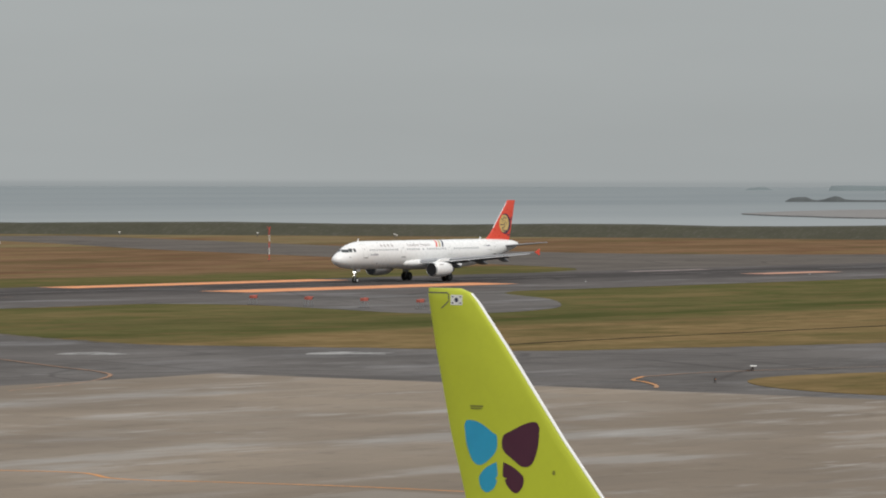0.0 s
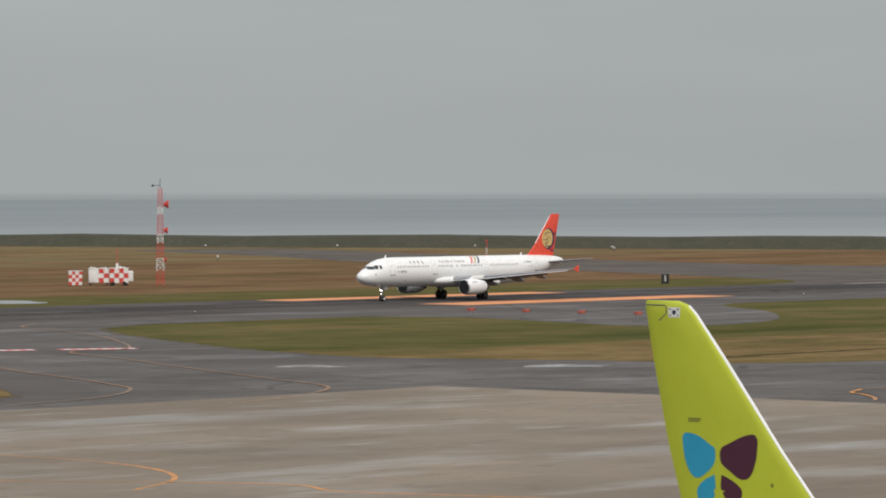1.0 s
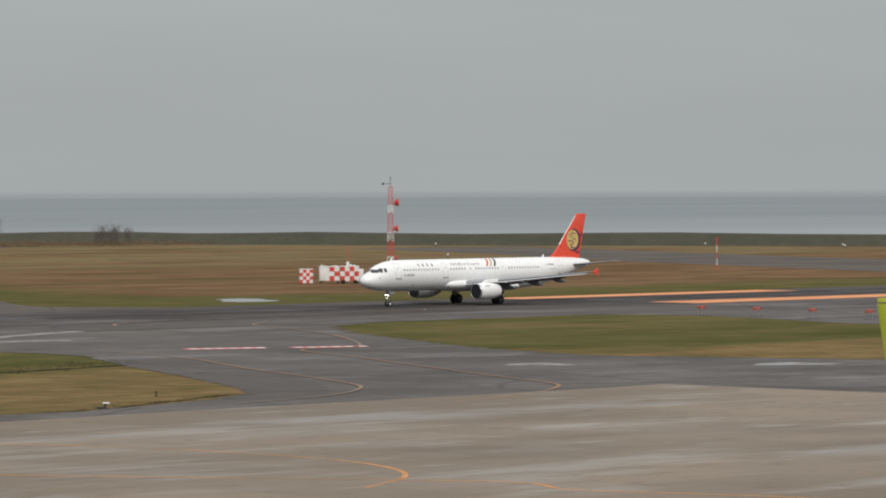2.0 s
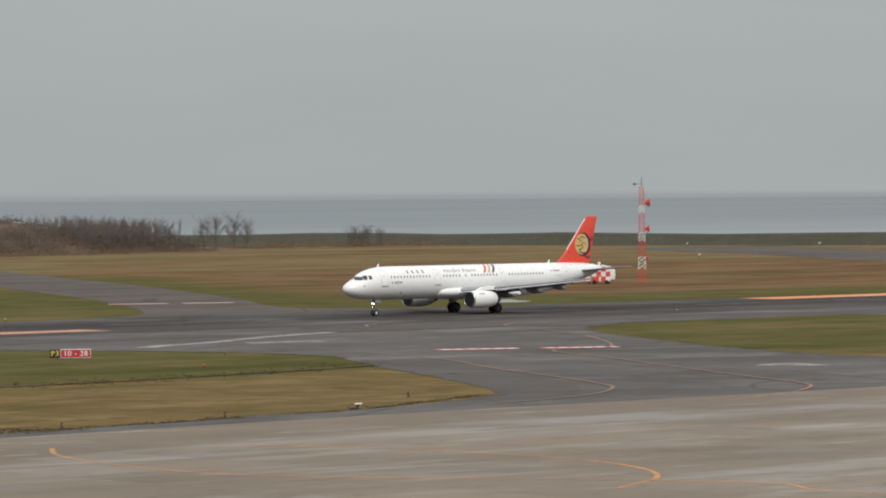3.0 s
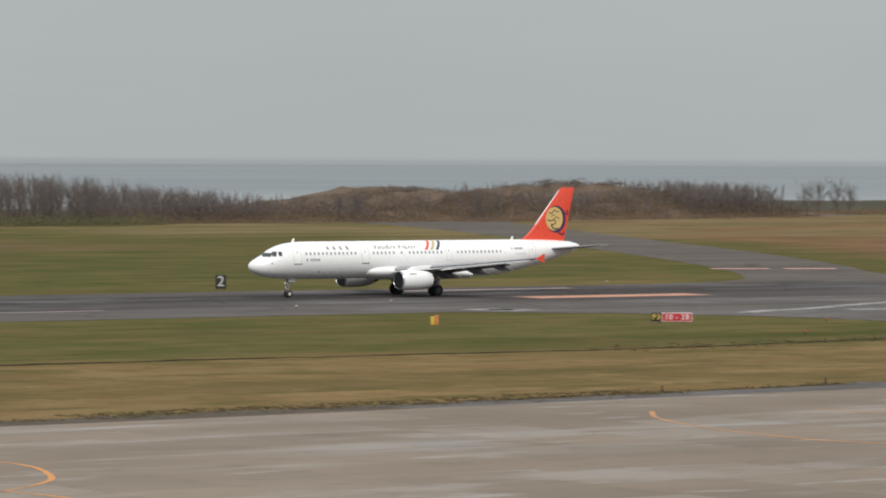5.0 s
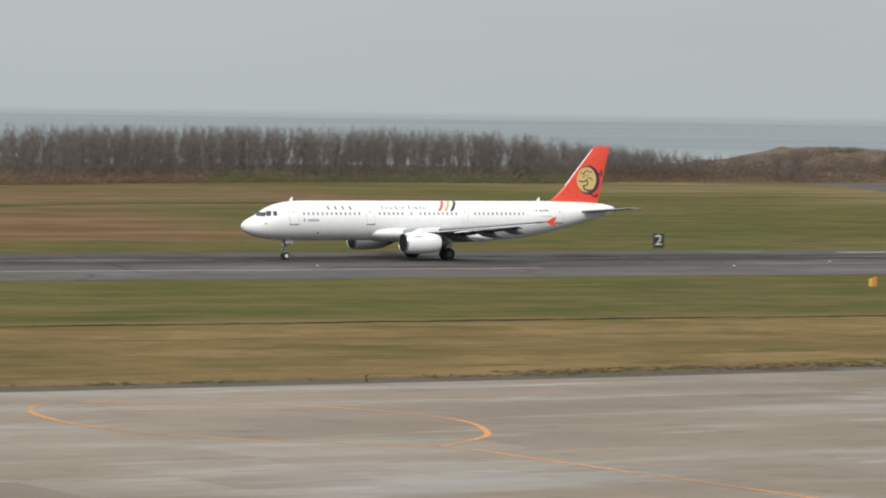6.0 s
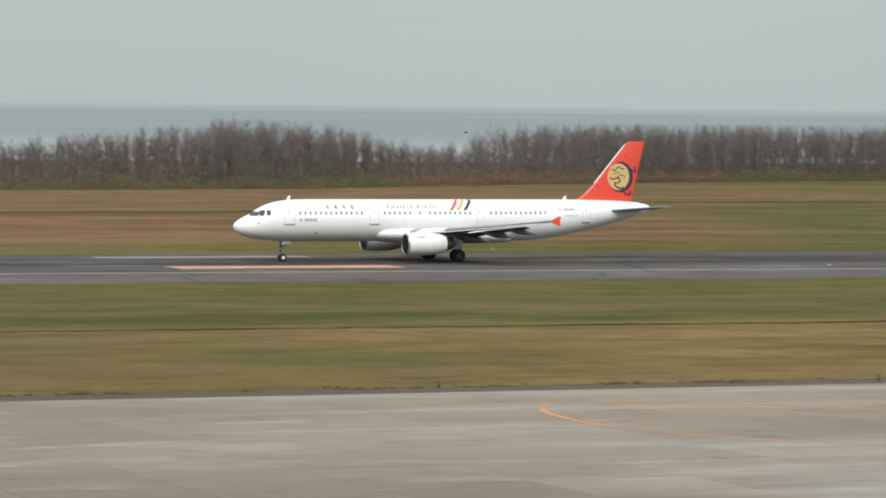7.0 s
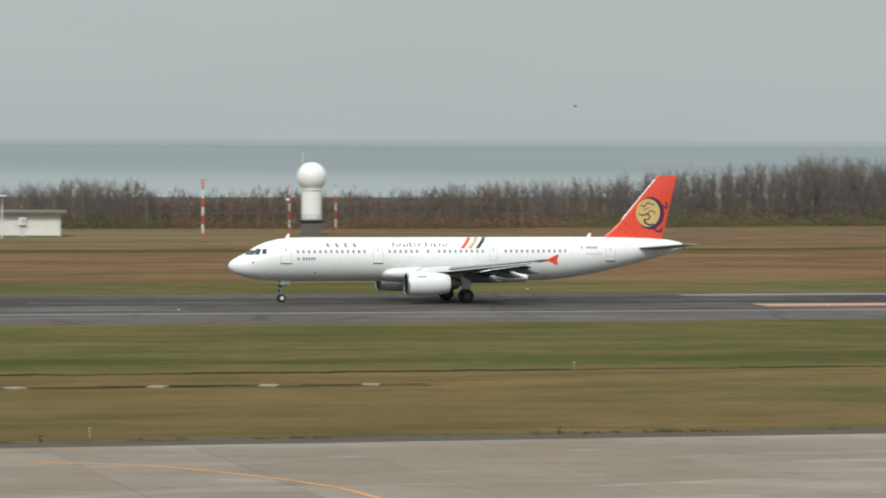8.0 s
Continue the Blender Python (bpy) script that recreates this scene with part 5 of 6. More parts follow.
# radome tower
radome = thing("radome_tower", "white radome ball on a white drum over a dark base", "radar tower", facing(143.55, 648))
bm = bmesh.new()
box(bm, (3.3, 3.3, 2.1), (0, 0, 1.05), 0.05)
part("base", bm, BASE_GREY, radome, "dark concrete base")
bm = bmesh.new()
box(bm, (4.0, 4.0, 0.3), (0, 0, 2.25), 0.04)
part("platform", bm, DARK_METAL, radome, "dark overhanging platform")
bm = bmesh.new()
n = 32
prof = [(2.1, 1.9), (2.25, 1.9), (2.3, 1.55), (4.6, 1.55), (4.62, 1.575), (4.7, 1.575), (4.72, 1.55), (6.9, 1.55), (6.95, 1.7), (7.1, 1.7), (7.12, 1.2)]
loft(bm, [[(r * math.sin(2 * math.pi * i / n), r * math.cos(2 * math.pi * i / n), z) for i in range(n)] for z, r in prof])
bmesh.ops.recalc_face_normals(bm, faces=bm.faces)
part("drum", bm, RADOME_WHITE, radome, "white ribbed drum", smooth=True)
bm = bmesh.new()
bmesh.ops.create_icosphere(bm, subdivisions=4, radius=2.28, matrix=Matrix.Translation((0, 0, 8.98)))
part("radome", bm, RADOME_WHITE, radome, "white radome ball", smooth=True)
bm = bmesh.new()
for k in range(6):
    a0 = k * math.pi / 3
    prev = None
    for i in range(13):
        b = math.pi * i / 12
        q = (2.285 * math.sin(b) * math.cos(a0), 2.285 * math.sin(b) * math.sin(a0), 8.98 + 2.285 * math.cos(b))
        if prev:
            tube(bm, prev, q, 0.02, n=5, caps=False)
        prev = q
part("seam", bm, BELLY_GREY, radome)
bm = bmesh.new()
for k in range(12):
    a0, a1 = k * math.pi / 6, (k + 1) * math.pi / 6
    for z in (2.6, 3.1):
        tube(bm, (1.95 * math.cos(a0), 1.95 * math.sin(a0), z), (1.95 * math.cos(a1), 1.95 * math.sin(a1), z), 0.025, n=5)
    tube(bm, (1.95 * math.cos(a0), 1.95 * math.sin(a0), 2.2), (1.95 * math.cos(a0), 1.95 * math.sin(a0), 3.1), 0.025, n=5)
part("railing", bm, DARK_METAL, radome, "thin dark railing")
bm = bmesh.new()
tube(bm, (-1.35, 0, 7.0), (-1.35, 0, 12.8), 0.04, n=6)
part("lightning_rod", bm, SIGNAL_WHITE, radome)

# low service house and the canopy beside it
house = thing("service_house", "low cream service house with a flat grey roof", "house", facing(98.5, 640))
bm = bmesh.new()
box(bm, (13, 8, 3.5), (-2.0, 4, 1.75), 0.03)
part("wall", bm, CREAM_WALL, house, "cream panelled wall")
bm = bmesh.new()
box(bm, (14.6, 9.6, 0.28), (-2.0, 3.7, 3.72), 0.03)
part("roof", bm, ROOF_GREY, house, "flat grey overhanging roof")
bm = bmesh.new()
box(bm, (14.7, 0.06, 0.36), (-2.0, -1.12, 3.72))
part("fascia", bm, ROOF_GREY, house)
for x in (-5.6, -3.9, -2.3, 2.3):
    bm = bmesh.new()
    box(bm, (0.07, 0.05, 3.3), (x, -0.02, 1.7))
    part("pilaster", bm, BELLY_GREY, house)
bm = bmesh.new()
box(bm, (1.0, 0.06, 2.1), (-1.3, -0.02, 1.05), 0.01)
part("door", bm, BELLY_GREY, house, "pale grey door")
bm = bmesh.new()
box(bm, (1.1, 0.5, 1.2), (-1.25, -0.27, 2.35), 0.05)
ac = part("cooling_unit", bm, SIGNAL_WHITE, house, "white wall cooling unit")
bm = bmesh.new()
tube(bm, (-1.1, -0.52, 2.35), (-1.1, -0.54, 2.35), 0.4, n=16)
part("fan_grille", bm, SEAM, ac)
bm = bmesh.new()
tube(bm, (4.3, -0.08, 0), (4.3, -0.08, 3.5), 0.06, n=8)
box(bm, (0.4, 0.3, 0.3), (4.3, -0.05, 3.35))
part("downpipe", bm, BELLY_GREY, house)
bm = bmesh.new()
box(bm, (13.1, 8.1, 0.18), (-2.0, 4, 0.09))
part("plinth", bm, BASE_GREY, house)
canopy = thing("canopy", "pale canopy roof on a thin post", "canopy", facing(92.1, 628))
bm = bmesh.new()
box(bm, (4.4, 3, 0.2), (-1.3, 0, 6.35), 0.03)
part("roof", bm, BELLY_GREY, canopy)
for x in (0.25, -3.0):
    bm = bmesh.new()
    tube(bm, (x, 0, 0), (x, 0, 6.3), 0.12)
    part("post", bm, BELLY_GREY, canopy)

# windbreak of pale stakes along the hedge
fence = thing("windbreak_fence", "tall windbreak fence of pale stakes in the hedge", "fence")
STAKE = paint("weathered_stake", (0.2, 0.18, 0.155), 0.9, wear=0.3)
bm = bmesh.new()
tube(bm, (122, 688.3, 2.6), (192, 688.3, 2.6), 0.02, n=6)
part("rail", bm, STAKE, fence)
for i in range(30):
    bm = bmesh.new()
    xx = 122.5 + 2.35 * i
    tube(bm, (xx, 688.2, 0), (xx + 0.1 * math.sin(i * 2.1), 688.2, 4.2 + 0.6 * math.sin(i * 1.3)), 0.06, 0.05, n=6)
    part("stake", bm, STAKE, fence)

# puddles of standing water
WATER = paint("standing_water", (0.12, 0.125, 0.125), 0.06, wear=0.05)
bm = bmesh.new()
slab(bm, [(409.5 + 0.69 * a + 0.725 * b, 430 + 0.725 * a - 0.69 * b) for a, b in curve([(-9, -1), (-6, -3.6), (1, -3.2), (5, -4.4), (9, -1.5), (7, 1.8), (2, 2.6), (-2, 4.4), (-7, 3.0), (-9, -1)], 4)[:-1]], 0.0, 0.016)
setting("puddle", bm, WATER, "shallow pale puddle on the grass", "puddle")

# spit, breakwater and far headlands in the sea
ROCK = paint("dark_rock", (0.075, 0.083, 0.083), 0.9, wear=0.4, scale=0.05)
SAND = paint("grey_sand", (0.2, 0.19, 0.18), 0.9, wear=0.3, scale=0.05)
HEAD = paint("far_headland", (0.15, 0.18, 0.185), 0.95, wear=0.1, scale=0.01)


def ridge(name, line, material, label, category, seed):
    """A low bank in the sea along (x, y, width, height)."""
    rnd = random.Random(seed)
    bm = bmesh.new()
    rows = []
    p = [Vector((x, y, 0)) for x, y, w, hh in line]
    for i, (x, y, w, hh) in enumerate(line):
        d = (p[min(i + 1, len(p) - 1)] - p[max(i - 1, 0)]).normalized()
        s = Vector((-d.y, d.x, 0))
        rows.append([p[i] + s * w * u + Vector((0, 0, 0.1 + hh * v * rnd.uniform(0.85, 1.15))) for u, v in ((-0.5, 0), (-0.35, 0.6), (-0.1, 1), (0.15, 0.95), (0.35, 0.6), (0.5, 0))])
    loft(bm, rows, closed=False)
    bmesh.ops.recalc_face_normals(bm, faces=bm.faces)
    return tagged(part(name, bm, material, smooth=True, bend=60), label, category, kind="structure")


def along(a, b, n):
    return [tuple(a[k] + (b[k] - a[k]) * i / n for k in range(4)) for i in range(n + 1)]


def far(a, d):
    return (d * math.sin(radians(a)), d * math.cos(radians(a)))


setting("sand_spit", slab(bmesh.new(), curve([far(56.2, 1650), far(56.6, 1590), far(57.1, 1555), far(58, 1505), far(62, 1450)]) + curve([far(62, 1900), far(58.2, 1850), far(57.3, 1800), far(56.7, 1730), far(56.2, 1655)]), 0.0, 0.75), SAND, "low grey sand spit in the sea", "spit")
ridge("breakwater", [(*far(q, 2400), w, hh) for q, w, hh in ((56.78, 6, 0.6), (56.86, 16, 2.2), (56.95, 22, 2.9), (57.06, 22, 2.8), (57.14, 12, 1.5), (57.2, 8, 1.1), (57.3, 14, 1.6), (57.36, 22, 3.0), (57.44, 24, 3.7), (57.5, 20, 3.0), (57.58, 10, 1.6), (57.7, 8, 1.3), (58.2, 8, 1.4), (60, 8, 1.4), (63, 8, 1.2))], ROCK, "dark rocky breakwater low over the water", "breakwater", 5)
ridge("headland", [(*far(q, 4100), 30, hh) for q, hh in ((56.25, 0.4), (56.32, 2.6), (56.42, 3.4), (56.52, 2.8), (56.62, 0.4))], HEAD, "faint far rock in the haze", "headland", 7)
ridge("headland", [(*far(q, 4000), 30, hh) for q, hh in ((57.36, 1.0), (57.39, 4.6), (57.6, 4.8), (58, 4.4), (59, 5.0), (61, 5.2), (64, 5.0))], HEAD, "faint far headland in the haze", "headland", 9)

# a bird crossing
BIRD_DARK = paint("bird_dark", (0.03, 0.03, 0.03), 0.8)
bird = thing("bird", "small dark bird flying low over the field", "bird")
bm = bmesh.new()
turned(bm, [(-0.06, 0.01), (-0.035, 0.02), (0.0, 0.026), (0.035, 0.018), (0.065, 0.006)], (0, 0, 0), n=10)
part("body", bm, BIRD_DARK, bird, smooth=True)
bird_wings = []
for s in (-1, 1):
    bm = bmesh.new()
    loft(bm, [[(le + a, s * y, b) for a, b in foil(c, 0.01, 4)] for y, le, c in ((0.01, -0.02, 0.04), (0.05, -0.03, 0.035), (0.1, -0.005, 0.015))])
    bmesh.ops.recalc_face_normals(bm, faces=bm.faces)
    bird_wings.append((part("wing", bm, BIRD_DARK, bird), s))

# ---- vegetation ----
def make_twigs(name, a, b, thin=0.0):
    k = Nodes(name, 0.9)
    g = k.n.new("ShaderNodeNewGeometry")
    c = k.mix(g.outputs["Random Per Island"], a, b)
    c = k.mix(k.span(k.noise(0.05, 3), 0.35, 0.65, 0, 0.4), c, tuple((p + q) * 0.38 for p, q in zip(a, b)))
    k.done(c, gloss=0.0)
    if thin:
        t, m, out = k.n.new("ShaderNodeBsdfTranslucent"), k.n.new("ShaderNodeMixShader"), k.n["Material Output"]
        m.inputs[0].default_value = thin
        k.l.new(c, t.inputs["Color"])
        k.l.new(k.b.outputs[0], m.inputs[1])
        k.l.new(t.outputs[0], m.inputs[2])
        k.l.new(m.outputs[0], out.inputs["Surface"])
    return k.m


BARK = make_twigs("bare_bark", (0.145, 0.124, 0.114), (0.235, 0.203, 0.19), 0.3)
SCRUB = make_twigs("brown_scrub", (0.128, 0.102, 0.082), (0.2, 0.158, 0.126), 0.4)
REED = make_twigs("dry_reed", (0.26, 0.19, 0.125), (0.18, 0.128, 0.085), 0.4)
VERGE = make_twigs("green_verge", (0.14, 0.142, 0.07), (0.22, 0.205, 0.115), 0.45)
WEED = make_twigs("edge_weed", (0.12, 0.1, 0.055), (0.17, 0.138, 0.078), 0.5)
DUNE = make_line("dune_grass", (0.135, 0.094, 0.064), 0.3)


class Heap:
    """Many small pieces gathered into one mesh."""

    def __init__(self):
        self.v, self.f, self.n = [], [], 0

    def add(self, v, f):
        self.v.append(np.asarray(v, float))
        self.f.append(np.asarray(f) + self.n)
        self.n += len(v)

    def arrays(self):
        return np.concatenate(self.v), np.concatenate(self.f)

    def put(self, name, material):
        v, f = self.arrays()
        me = bpy.data.meshes.new(name)
        me.from_pydata(v.tolist(), [], f.tolist())
        me.materials.append(material)
        return new(name, me)


def twig(heap, p, d, length, r, rnd, tip=0.25):
    """A tapered flat-sided stick of three faces."""
    d = d / np.linalg.norm(d)
    s = np.cross(d, rnd.normal(size=3))
    s /= np.linalg.norm(s) + 1e-9
    u = np.cross(d, s)
    q = p + d * length
    ring = [s, -0.5 * s + 0.87 * u, -0.5 * s - 0.87 * u]
    v = [p + k * r for k in ring] + [q + k * r * tip for k in ring]
    heap.add(v, [(0, 1, 4, 3), (1, 2, 5, 4), (2, 0, 3, 5)])
    return q


def blade(heap, p, d, length, r, rnd, tip=0.25):
    """A thin tapered twig of one face."""
    d = d / np.linalg.norm(d)
    s = np.cross(d, rnd.normal(size=3))
    s /= np.linalg.norm(s) + 1e-9
    q = p + d * length
    heap.add([p - s * r, p + s * r, q + s * r * tip, q - s * r * tip], [(0, 1, 2, 3)])
    return q


def grow(trunk, crown, rnd, height, spread, thick=1.0):
    """A leafless tree: a leaning trunk, limbs that fork, and fine upright twigs."""
    p, d = np.zeros(3), np.array([rnd.normal() * 0.05, rnd.normal() * 0.05, 1.0])
    r = (height * 0.011 + 0.02) * thick
    steps = 4
    for i in range(steps):
        q = twig(trunk, p, d, height * 0.66 / steps, r, rnd, 0.8)
        for _ in range(2 if i else 1):
            a = rnd.uniform(0, 6.28)
            e = np.array([math.cos(a) * spread, math.sin(a) * spread, rnd.uniform(0.8, 1.3)])
            m = blade(crown, p + (q - p) * rnd.uniform(0.2, 1), e, height * rnd.uniform(0.2, 0.32), r * 0.5, rnd, 0.5)
            for _ in range(4):
                e2 = e + rnd.normal(size=3) * 0.3 + np.array([0, 0, 0.35])
                m2 = blade(crown, m - e / np.linalg.norm(e) * height * rnd.uniform(0, 0.14), e2, height * rnd.uniform(0.12, 0.2), r * 0.3, rnd, 0.4)
                for _ in range(5):
                    blade(crown, m2 - e2 / np.linalg.norm(e2) * height * rnd.uniform(0, 0.1), e2 + rnd.normal(size=3) * 0.4 + np.array([0, 0, 0.2]), height * rnd.uniform(0.07, 0.13), r * 0.24, rnd, 0.5)
        p, r = q, r * 0.78
        d = d + rnd.normal(size=3) * 0.08
        d[2] = abs(d[2])
    for _ in range(26):
        e = d + rnd.normal(size=3) * 0.32
        blade(crown, p, e, height * rnd.uniform(0.12, 0.34), r * 0.4, rnd, 0.4)


def bush(heap, rnd, w, height, n):
    """A shrub: a dome of small leaf blades and stems."""
    for _ in range(n):
        a, q = rnd.uniform(0, 6.28), math.sqrt(rnd.uniform(0, 1))
        z = height * rnd.uniform(0.05, 1.0) * math.sqrt(max(0.05, 1 - q * q * 0.8))
        p = np.array([w * q * math.cos(a), w * q * math.sin(a), z])
        e, s = rnd.normal(size=3), rnd.uniform(0.07, 0.16)
        e[2] = abs(e[2]) + 0.6
        e /= np.linalg.norm(e)
        t = np.cross(e, rnd.normal(size=3))
        t /= np.linalg.norm(t) + 1e-9
        heap.add([p - t * s * 0.5, p + t * s * 0.5, p + t * s * 0.3 + e * s * 3.0, p - t * s * 0.3 + e * s * 2.6], [(0, 1, 2, 3)])


def scatter(heap, kinds, spots, rnd):
    """Copies of ready shapes into one heap: spots of (x, y, z, width factor, height factor)."""
    for x, y, z, w, hh in spots:
        v, f = kinds[rnd.integers(len(kinds))]
        a = rnd.uniform(0, 6.28)
        c, s = math.cos(a), math.sin(a)
        heap.add(np.stack([(v[:, 0] * c - v[:, 1] * s) * w + x, (v[:, 0] * s + v[:, 1] * c) * w + y, v[:, 2] * hh + z], 1), f)


rng = np.random.default_rng(11)
TREE_KINDS = []
for i in range(9):
    hp = Heap()
    grow(hp, hp, rng, 10.0, rng.uniform(0.2, 0.36))
    TREE_KINDS.append(hp.arrays())
SMALL_KINDS = []
for i in range(6):
    hp = Heap()
    grow(hp, hp, rng, 10.0, 0.45, 1.3)
    v, f = hp.arrays()
    SMALL_KINDS.append((v, f[::2]))
BUSH_KINDS = []
for i in range(6):
    hp = Heap()
    bush(hp, rng, 2.0, 2.0, 90)
    BUSH_KINDS.append(hp.arrays())

# the foot of the wood and the height of its crowns, west to east
FOOT_X = [-200, 60, 100, 124, 130, 176, 192, 213, 230, 250, 258, 270, 290, 304, 316, 322, 338, 396, 437, 450, 461, 485, 500, 520, 533, 555, 573, 590, 640, 657, 690, 700]
FOOT_Y = [690, 690, 691, 691, 691, 689, 693, 698, 701, 704, 705, 714, 729, 737, 744, 748, 755, 785, 782, 781, 780, 798, 800, 799, 799, 798, 796, 801, 813, 818, 831, 834]
CROWN = [5.6, 5.6, 5.7, 7.3, 5.4, 5.4, 6.8, 7.3, 8.6, 10.3, 11.2, 10.2, 8.4, 6.2, 6.2, 7.2, 10.2, 10.2, 10.2, 10.0, 9.6, 7.4, 7.4, 5.0, 5.8, 5.0, 7.4, 7.6, 7.4, 8.2, 7.6, 4.0]


def dune_at(x, y):
    """Height of the dune at the eastern end of the wood."""
    back = y - np.interp(x, FOOT_X, FOOT_Y)
    rise = np.interp(x, [480, 520, 560, 600, 660, 690, 720], [0, 2.4, 4.2, 6.6, 5.6, 2.4, 0])
    lump = 0.8 + 0.35 * math.sin(x * 0.09) + 0.25 * math.sin(x * 0.23 + y * 0.1)
    return float(rise * lump * np.interp(back, [0, 12, 40, 80, 120], [0, 0.45, 1, 1, 0]))


bm = bmesh.new()
grid = [[bm.verts.new((x, np.interp(x, FOOT_X, FOOT_Y) + b, dune_at(x, np.interp(x, FOOT_X, FOOT_Y) + b) - 0.05)) for b in range(-4, 124, 6)] for x in range(470, 732, 5)]
for a, b in zip(grid, grid[1:]):
    for i in range(len(a) - 1):
        bm.faces.new((a[i], b[i], b[i + 1], a[i + 1]))
bmesh.ops.recalc_face_normals(bm, faces=bm.faces)
setting("dune", bm, DUNE, "low dune overgrown with dry brown grass", "dune")

wood, under, reeds, verge = Heap(), Heap(), Heap(), Heap()
spots, spots2, low, dry, green = [], [], [], [], []
x = -60.0
while x < 690:
    foot, crown = np.interp(x, FOOT_X, FOOT_Y), np.interp(x, FOOT_X, CROWN)
    dense = 0.9 if x < 470 or 486 < x < 516 or 642 < x < 684 else 0.05
    for row in range(7):
        if rng.uniform() < dense * (0.3 if 124 < x < 190 else 1):
            xx, yy = x + rng.uniform(-1.2, 1.2), foot + 6 + row * 6 + rng.uniform(-3, 3)
            hh = crown * (1 - 0.35 * rng.uniform() ** 2) - dune_at(xx, yy) * 0.8
            if hh > 1.5:
                spots.append((xx, yy, dune_at(xx, yy), hh / 10 * rng.uniform(0.8, 1.2), hh / 9.4))
    for row in range(4):
        xx, yy = x + rng.uniform(-1.5, 1.5), foot + 3 + row * 7 + rng.uniform(-2, 2)
        tall = (crown if 124 < x < 190 or x > 470 else crown * 0.5) - (dune_at(xx, yy) if x > 470 else 0)
        if x > 516 and not 642 < x < 684 and row < 3 and rng.uniform() < 0.75:
            continue
        low.append((xx, yy, dune_at(xx, yy), rng.uniform(0.7, 1.3), rng.uniform(0.5, 1.3) * (tall / 2.1 if 118 < x < 195 else min(1.5, max(0.25, tall / 3)))))
        if tall > 3:
            spots2.append((xx, yy + 2, dune_at(xx, yy), tall / 10 * rng.uniform(0.9, 1.5), tall / 10 * rng.uniform(0.6, 1.08)))
    if x < 470:
        for row in range(6 if 118 < x < 205 else 3):
            (dry if 128 < x < 200 or 284 < x < 372 or rng.uniform() < 0.12 else green).append((x + rng.uniform(-1, 1), foot - 4 + row * 3.5 + rng.uniform(-2, 2), 0, rng.uniform(0.7, 1.2), rng.uniform(0.5, 1.45)))
    else:
        for row in range(5):
            xx, yy = x + rng.uniform(-1, 1), foot - 3 + row * 6 + rng.uniform(-3, 3)
            (dry if rng.uniform() < 0.88 else low).append((xx, yy, dune_at(xx, yy), rng.uniform(0.8, 1.4), rng.uniform(0.3, 0.9)))
    x += 1.3
scatter(wood, SMALL_KINDS, spots2, rng)
scatter(wood, TREE_KINDS, spots, rng)
scatter(under, BUSH_KINDS, low, rng)
scatter(reeds, BUSH_KINDS, dry, rng)
scatter(verge, BUSH_KINDS, green, rng)
cover = []
for i in range(2000):
    xx = rng.uniform(500, 700)
    yy = np.interp(xx, FOOT_X, FOOT_Y) + rng.uniform(8, 75)
    cover.append((xx, yy, dune_at(xx, yy) - 0.4, rng.uniform(0.8, 1.6), rng.uniform(0.3, 1.0) * (0.6 + 0.5 * math.sin(xx * 0.13 + yy * 0.05))))
scatter(under, BUSH_KINDS, cover, rng)
# scrub along the foot of the dyke and on the beach grass
dry2 = []
for i in range(260):
    xx = rng.uniform(690, 800)
    yy = rng.uniform(842, 880) - (xx - 700) * 0.1
    dry2.append((xx, yy, 0, rng.uniform(0.8, 1.5), rng.uniform(0.3, 0.8)))
scatter(reeds, BUSH_KINDS, dry2, rng)
tagged(wood.put("bare_wood", BARK), "belt of bare grey-brown winter trees behind the airfield", "trees", kind="stuff")
tagged(under.put("undergrowth", SCRUB), "dark brown leafless undergrowth among the trees", "shrubs", kind="stuff")
tagged(reeds.put("dry_reeds", REED), "dry straw-brown reeds and scrub", "reeds", kind="stuff")
tagged(verge.put("green_verge", VERGE), "rough green verge at the foot of the wood", "shrubs", kind="stuff")

# trees that stand out singly
for x, y, hh, sp in ((690, 832, 9.4, 0.6), (697, 836, 9.6, 0.7), (703, 836, 10.0, 0.7), (708, 837, 8.0, 0.7), (747, 841, 5.6, 0.8), (750, 842, 6.2, 0.8), (752, 841, 6.0, 0.9), (754, 842, 6.4, 0.8), (758, 841, 5.8, 0.8), (533, 800, 7.8, 0.4), (528, 801, 7.0, 0.4),
                     (564, 797, 8.6, 0.4), (107, 688, 7.6, 0.7), (115, 687, 8.6, 0.7), (121, 688, 8.0, 0.7), (111, 690, 7.2, 0.6), (126, 690, 6.6, 0.6)):
    t, c = Heap(), Heap()
    for _ in range(7):
        grow(t, c, rng, hh * rng.uniform(0.75, 1.05), sp * 1.15, 0.6)
    th = thing("bare_tree", "bare winter tree with fine upright twigs", "tree", pose(x, y, dune_at(x, y)), group="single bare trees")
    t.put("trunk", BARK).parent = th
    c.put("crown", BARK).parent = th

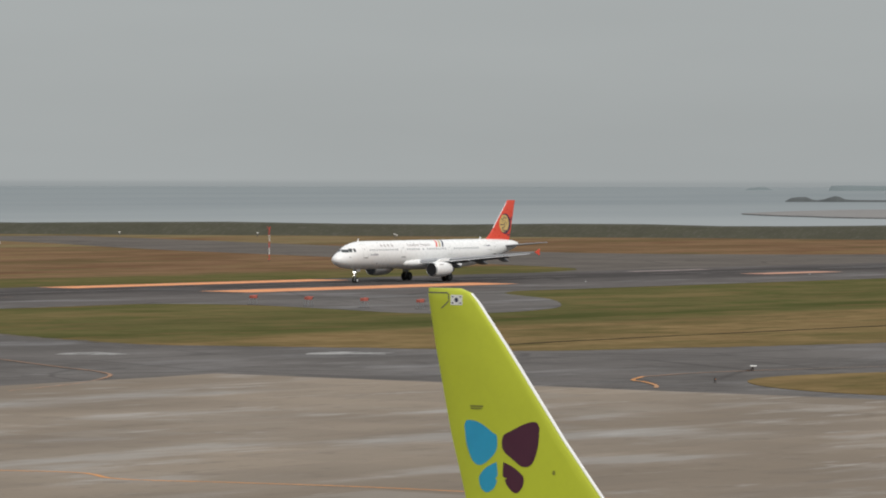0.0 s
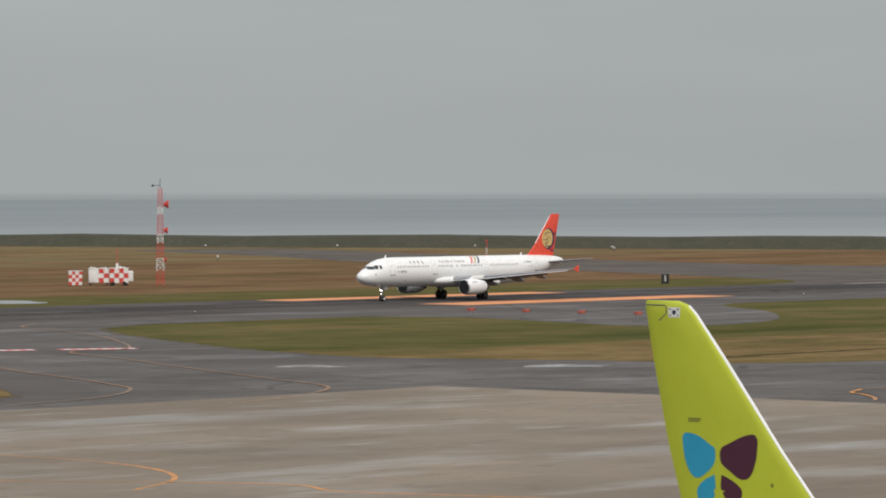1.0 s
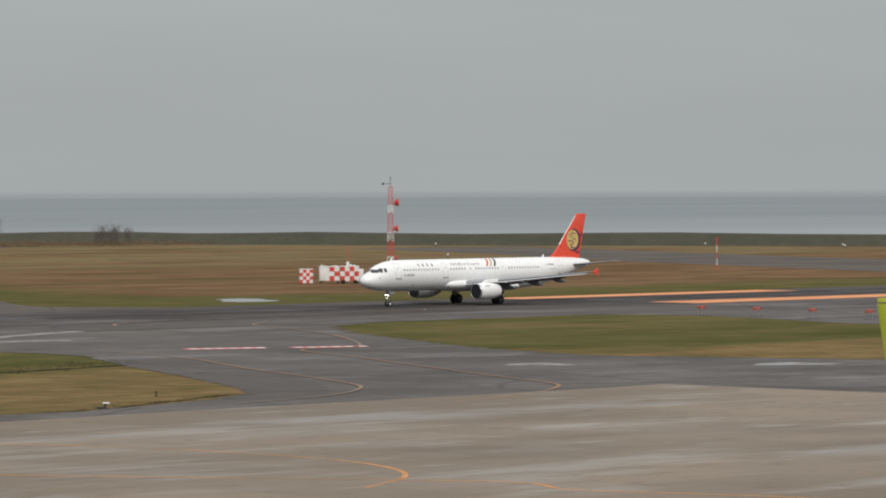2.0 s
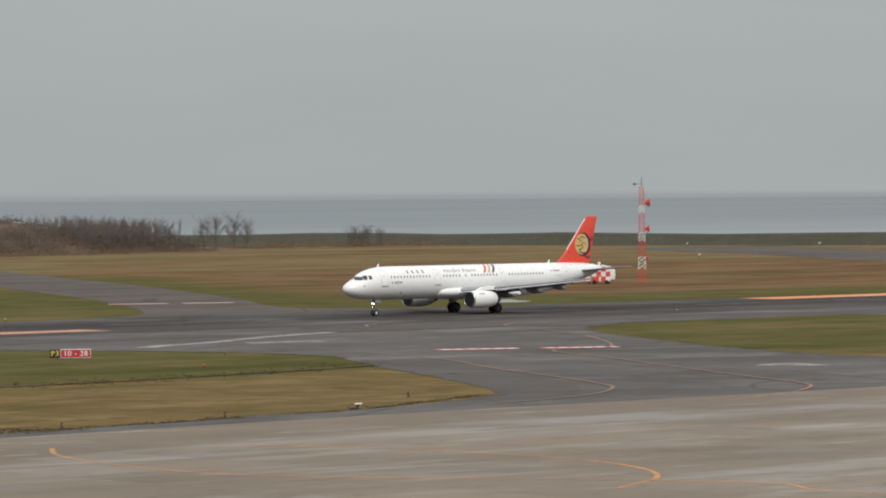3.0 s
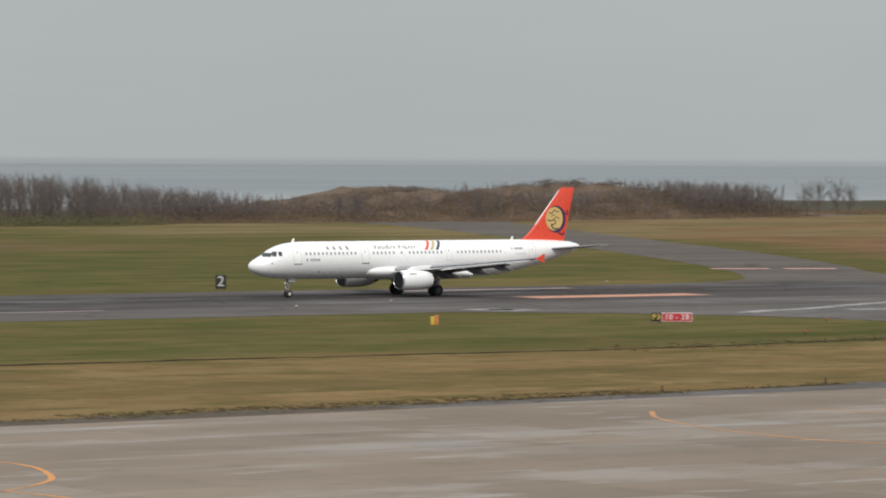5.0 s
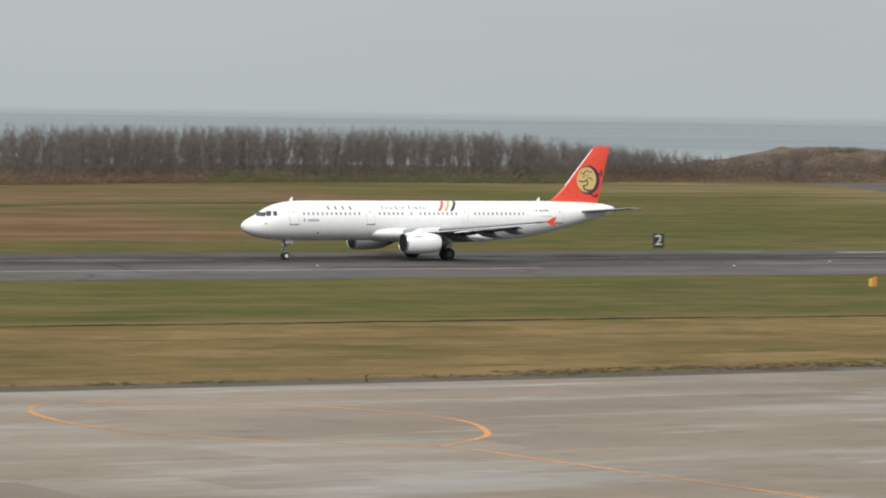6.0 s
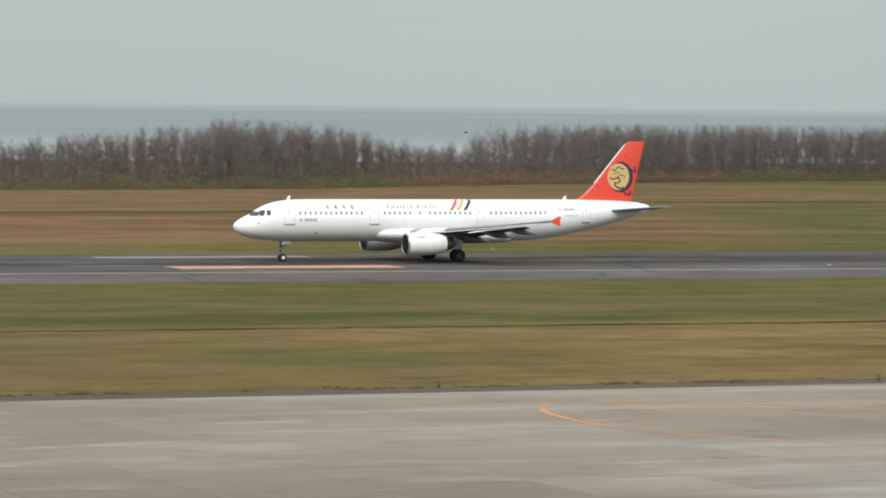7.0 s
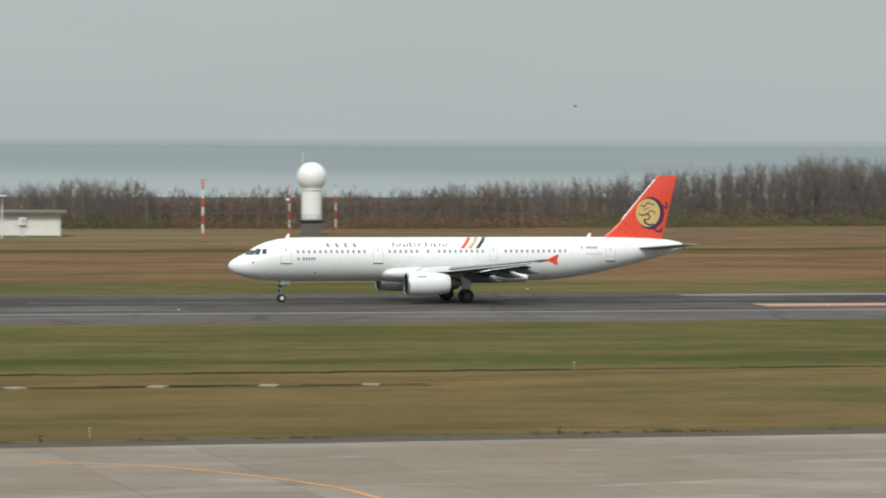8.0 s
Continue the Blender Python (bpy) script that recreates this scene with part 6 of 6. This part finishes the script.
# weeds in the edge of the apron
weeds = Heap()
TUFT_KINDS = []
for i in range(5):
    hp = Heap()
    for _ in range(7):
        a = rng.uniform(0, 6.28)
        e = np.array([math.cos(a) * 0.5, math.sin(a) * 0.5, 1.0])
        s = np.array([-math.sin(a), math.cos(a), 0]) * 0.09
        p = np.array([math.cos(a), math.sin(a), 0]) * rng.uniform(0, 0.3)
        hp.add([p - s, p + s, p + e * rng.uniform(0.5, 1.0)], [(0, 1, 2)])
    TUFT_KINDS.append(hp.arrays())
APRON_X, APRON_Y = [-300, 30, 80, 130, 173, 204, 228], [207, 217.5, 219.5, 221, 225.2, 229, 239]
sp = []
for i in range(2600):
    x = rng.uniform(15, 226)
    clump = 0.4 + 0.6 * (math.sin(x * 0.31) + math.sin(x * 0.83) > 0.1)
    sp.append((x, np.interp(x, APRON_X, APRON_Y) - 0.5 + abs(rng.normal()) * 0.9, 0, rng.uniform(0.3, 0.7), rng.uniform(0.05, 0.17) * clump))
for i in range(1000):
    x = rng.uniform(128, 176)
    sp.append((x, np.interp(x, APRON_X, APRON_Y) - 2 + rng.uniform(0, 6.5), 0, rng.uniform(0.4, 0.9), rng.uniform(0.04, 0.1)))
for i in range(220):
    x = rng.uniform(208, 262)
    sp.append((x, np.interp(x, [208, 235, 262], [277, 281, 290]) + rng.normal() * 2.2, 0, rng.uniform(0.5, 1.2), rng.uniform(0.05, 0.16)))
scatter(weeds, TUFT_KINDS, sp, rng)
tagged(weeds.put("edge_weeds", WEED), "dark weeds along the edge of the concrete", "weeds", kind="stuff")

# ---- apron slabs ----
SIDE, GAP, LOW = 7.5, 0.035, 112.5
EDGE_X, EDGE_Y = [-300, 30, 80, 130, 180, 208, 250, 258.2], [205, 213.8, 215.6, 217.5, 221.5, 222.8, 222.8, 223.5]


def slab_mesh(a, b, c):
    """A slab of the apron with a low rounded edge: width a, length b at its west side and c at its east side."""
    bm = bmesh.new()
    o = [(0, 0), (a, 0), (a, c), (0, b)]
    i = [(0.02, 0.02), (a - 0.02, 0.02), (a - 0.02, c - 0.02), (0.02, b - 0.02)]
    lo, mid, up = ([bm.verts.new((x, y, z)) for x, y in q] for q, z in ((o, -0.03), (o, 0.01), (i, 0.02)))
    bm.faces.new(up)
    for r, s in ((lo, mid), (mid, up)):
        for k in range(4):
            bm.faces.new((r[k], r[(k + 1) % 4], s[(k + 1) % 4], s[k]))
    bmesh.ops.recalc_face_normals(bm, faces=bm.faces)
    return mesh("slab", bm, CONCRETE)


whole, rest = slab_mesh(SIDE - GAP, SIDE - GAP, SIDE - GAP), Heap()
base_v = np.array([v.co for v in whole.vertices])
base_f = [tuple(p.vertices) for p in whole.polygons]
count = 0
for col in range(-38, 35):
    x0 = col * SIDE - 4.0
    if x0 + SIDE > 259:
        continue
    row = 0
    while True:
        y0 = LOW + (row - 16) * SIDE
        tw, te = np.interp(x0, EDGE_X, EDGE_Y) - 0.2, np.interp(x0 + SIDE, EDGE_X, EDGE_Y) - 0.2
        if y0 > min(tw, te) - 1.0:
            break
        last = y0 + SIDE > min(tw, te) - 1.0
        near = 30 < x0 < 250 and y0 > 141 and count < 300
        if near or last:
            me = whole if not last else slab_mesh(SIDE - GAP, tw - y0, te - y0)
            if near:
                ob = new("slab", me)
                ob.parent = apron
                ob.location = (x0, y0, 0.035)
                count += 1
            else:
                v = np.array([q.co for q in me.vertices]) + np.array([x0, y0, 0.035])
                rest.add(v, base_f)
        else:
            rest.add(base_v + np.array([x0, y0, 0.035]), base_f)
        row += 1
        if last:
            break
ob = rest.put("slabs", CONCRETE)
ob.parent = apron
tagged(ob, "further concrete slabs of the apron", kind="stuff")


def motions():
    run = lambda t: 480.19 - 40.684 * t - 1.1833 * t * t
    PLACE = [(t / 2, run(t / 2)) for t in range(17)]
    walk(airliner, [(t, pose(x, 392.43, 0.03)) for t, x in PLACE])
    # the wheels roll, at the pace that ten steps a second can show
    for ob, at, r in WHEELS:
        walk(ob, [(i / 10, pose(*at, 0, -80 * i, 0)) for i in range(81)])

    # the bird climbs over the field towards the west and beats its wings
    walk(bird, [(t, pose(x, y, z, 0, 0, 0)) for t, x, y, z in ((0, 270, -20, 30), (3, 181, 52, 27), (6, 91, 124, 22), (6.5, 76, 136, 20),
                (7.0, 61, 148, 14.8), (7.5, 51.4, 151.6, 14.4), (7.7, 48.4, 152.5, 14.8), (7.8, 46.95, 152.93, 15.41), (7.9, 45.54, 153.38, 16.19), (8.0, 44.14, 153.79, 17.04))])
    for ob, s in bird_wings:
        walk(ob, [(i / 10, pose(0, 0, 0, s * (35 if i % 2 else -25), 0, 0)) for i in range(81)])


motions()
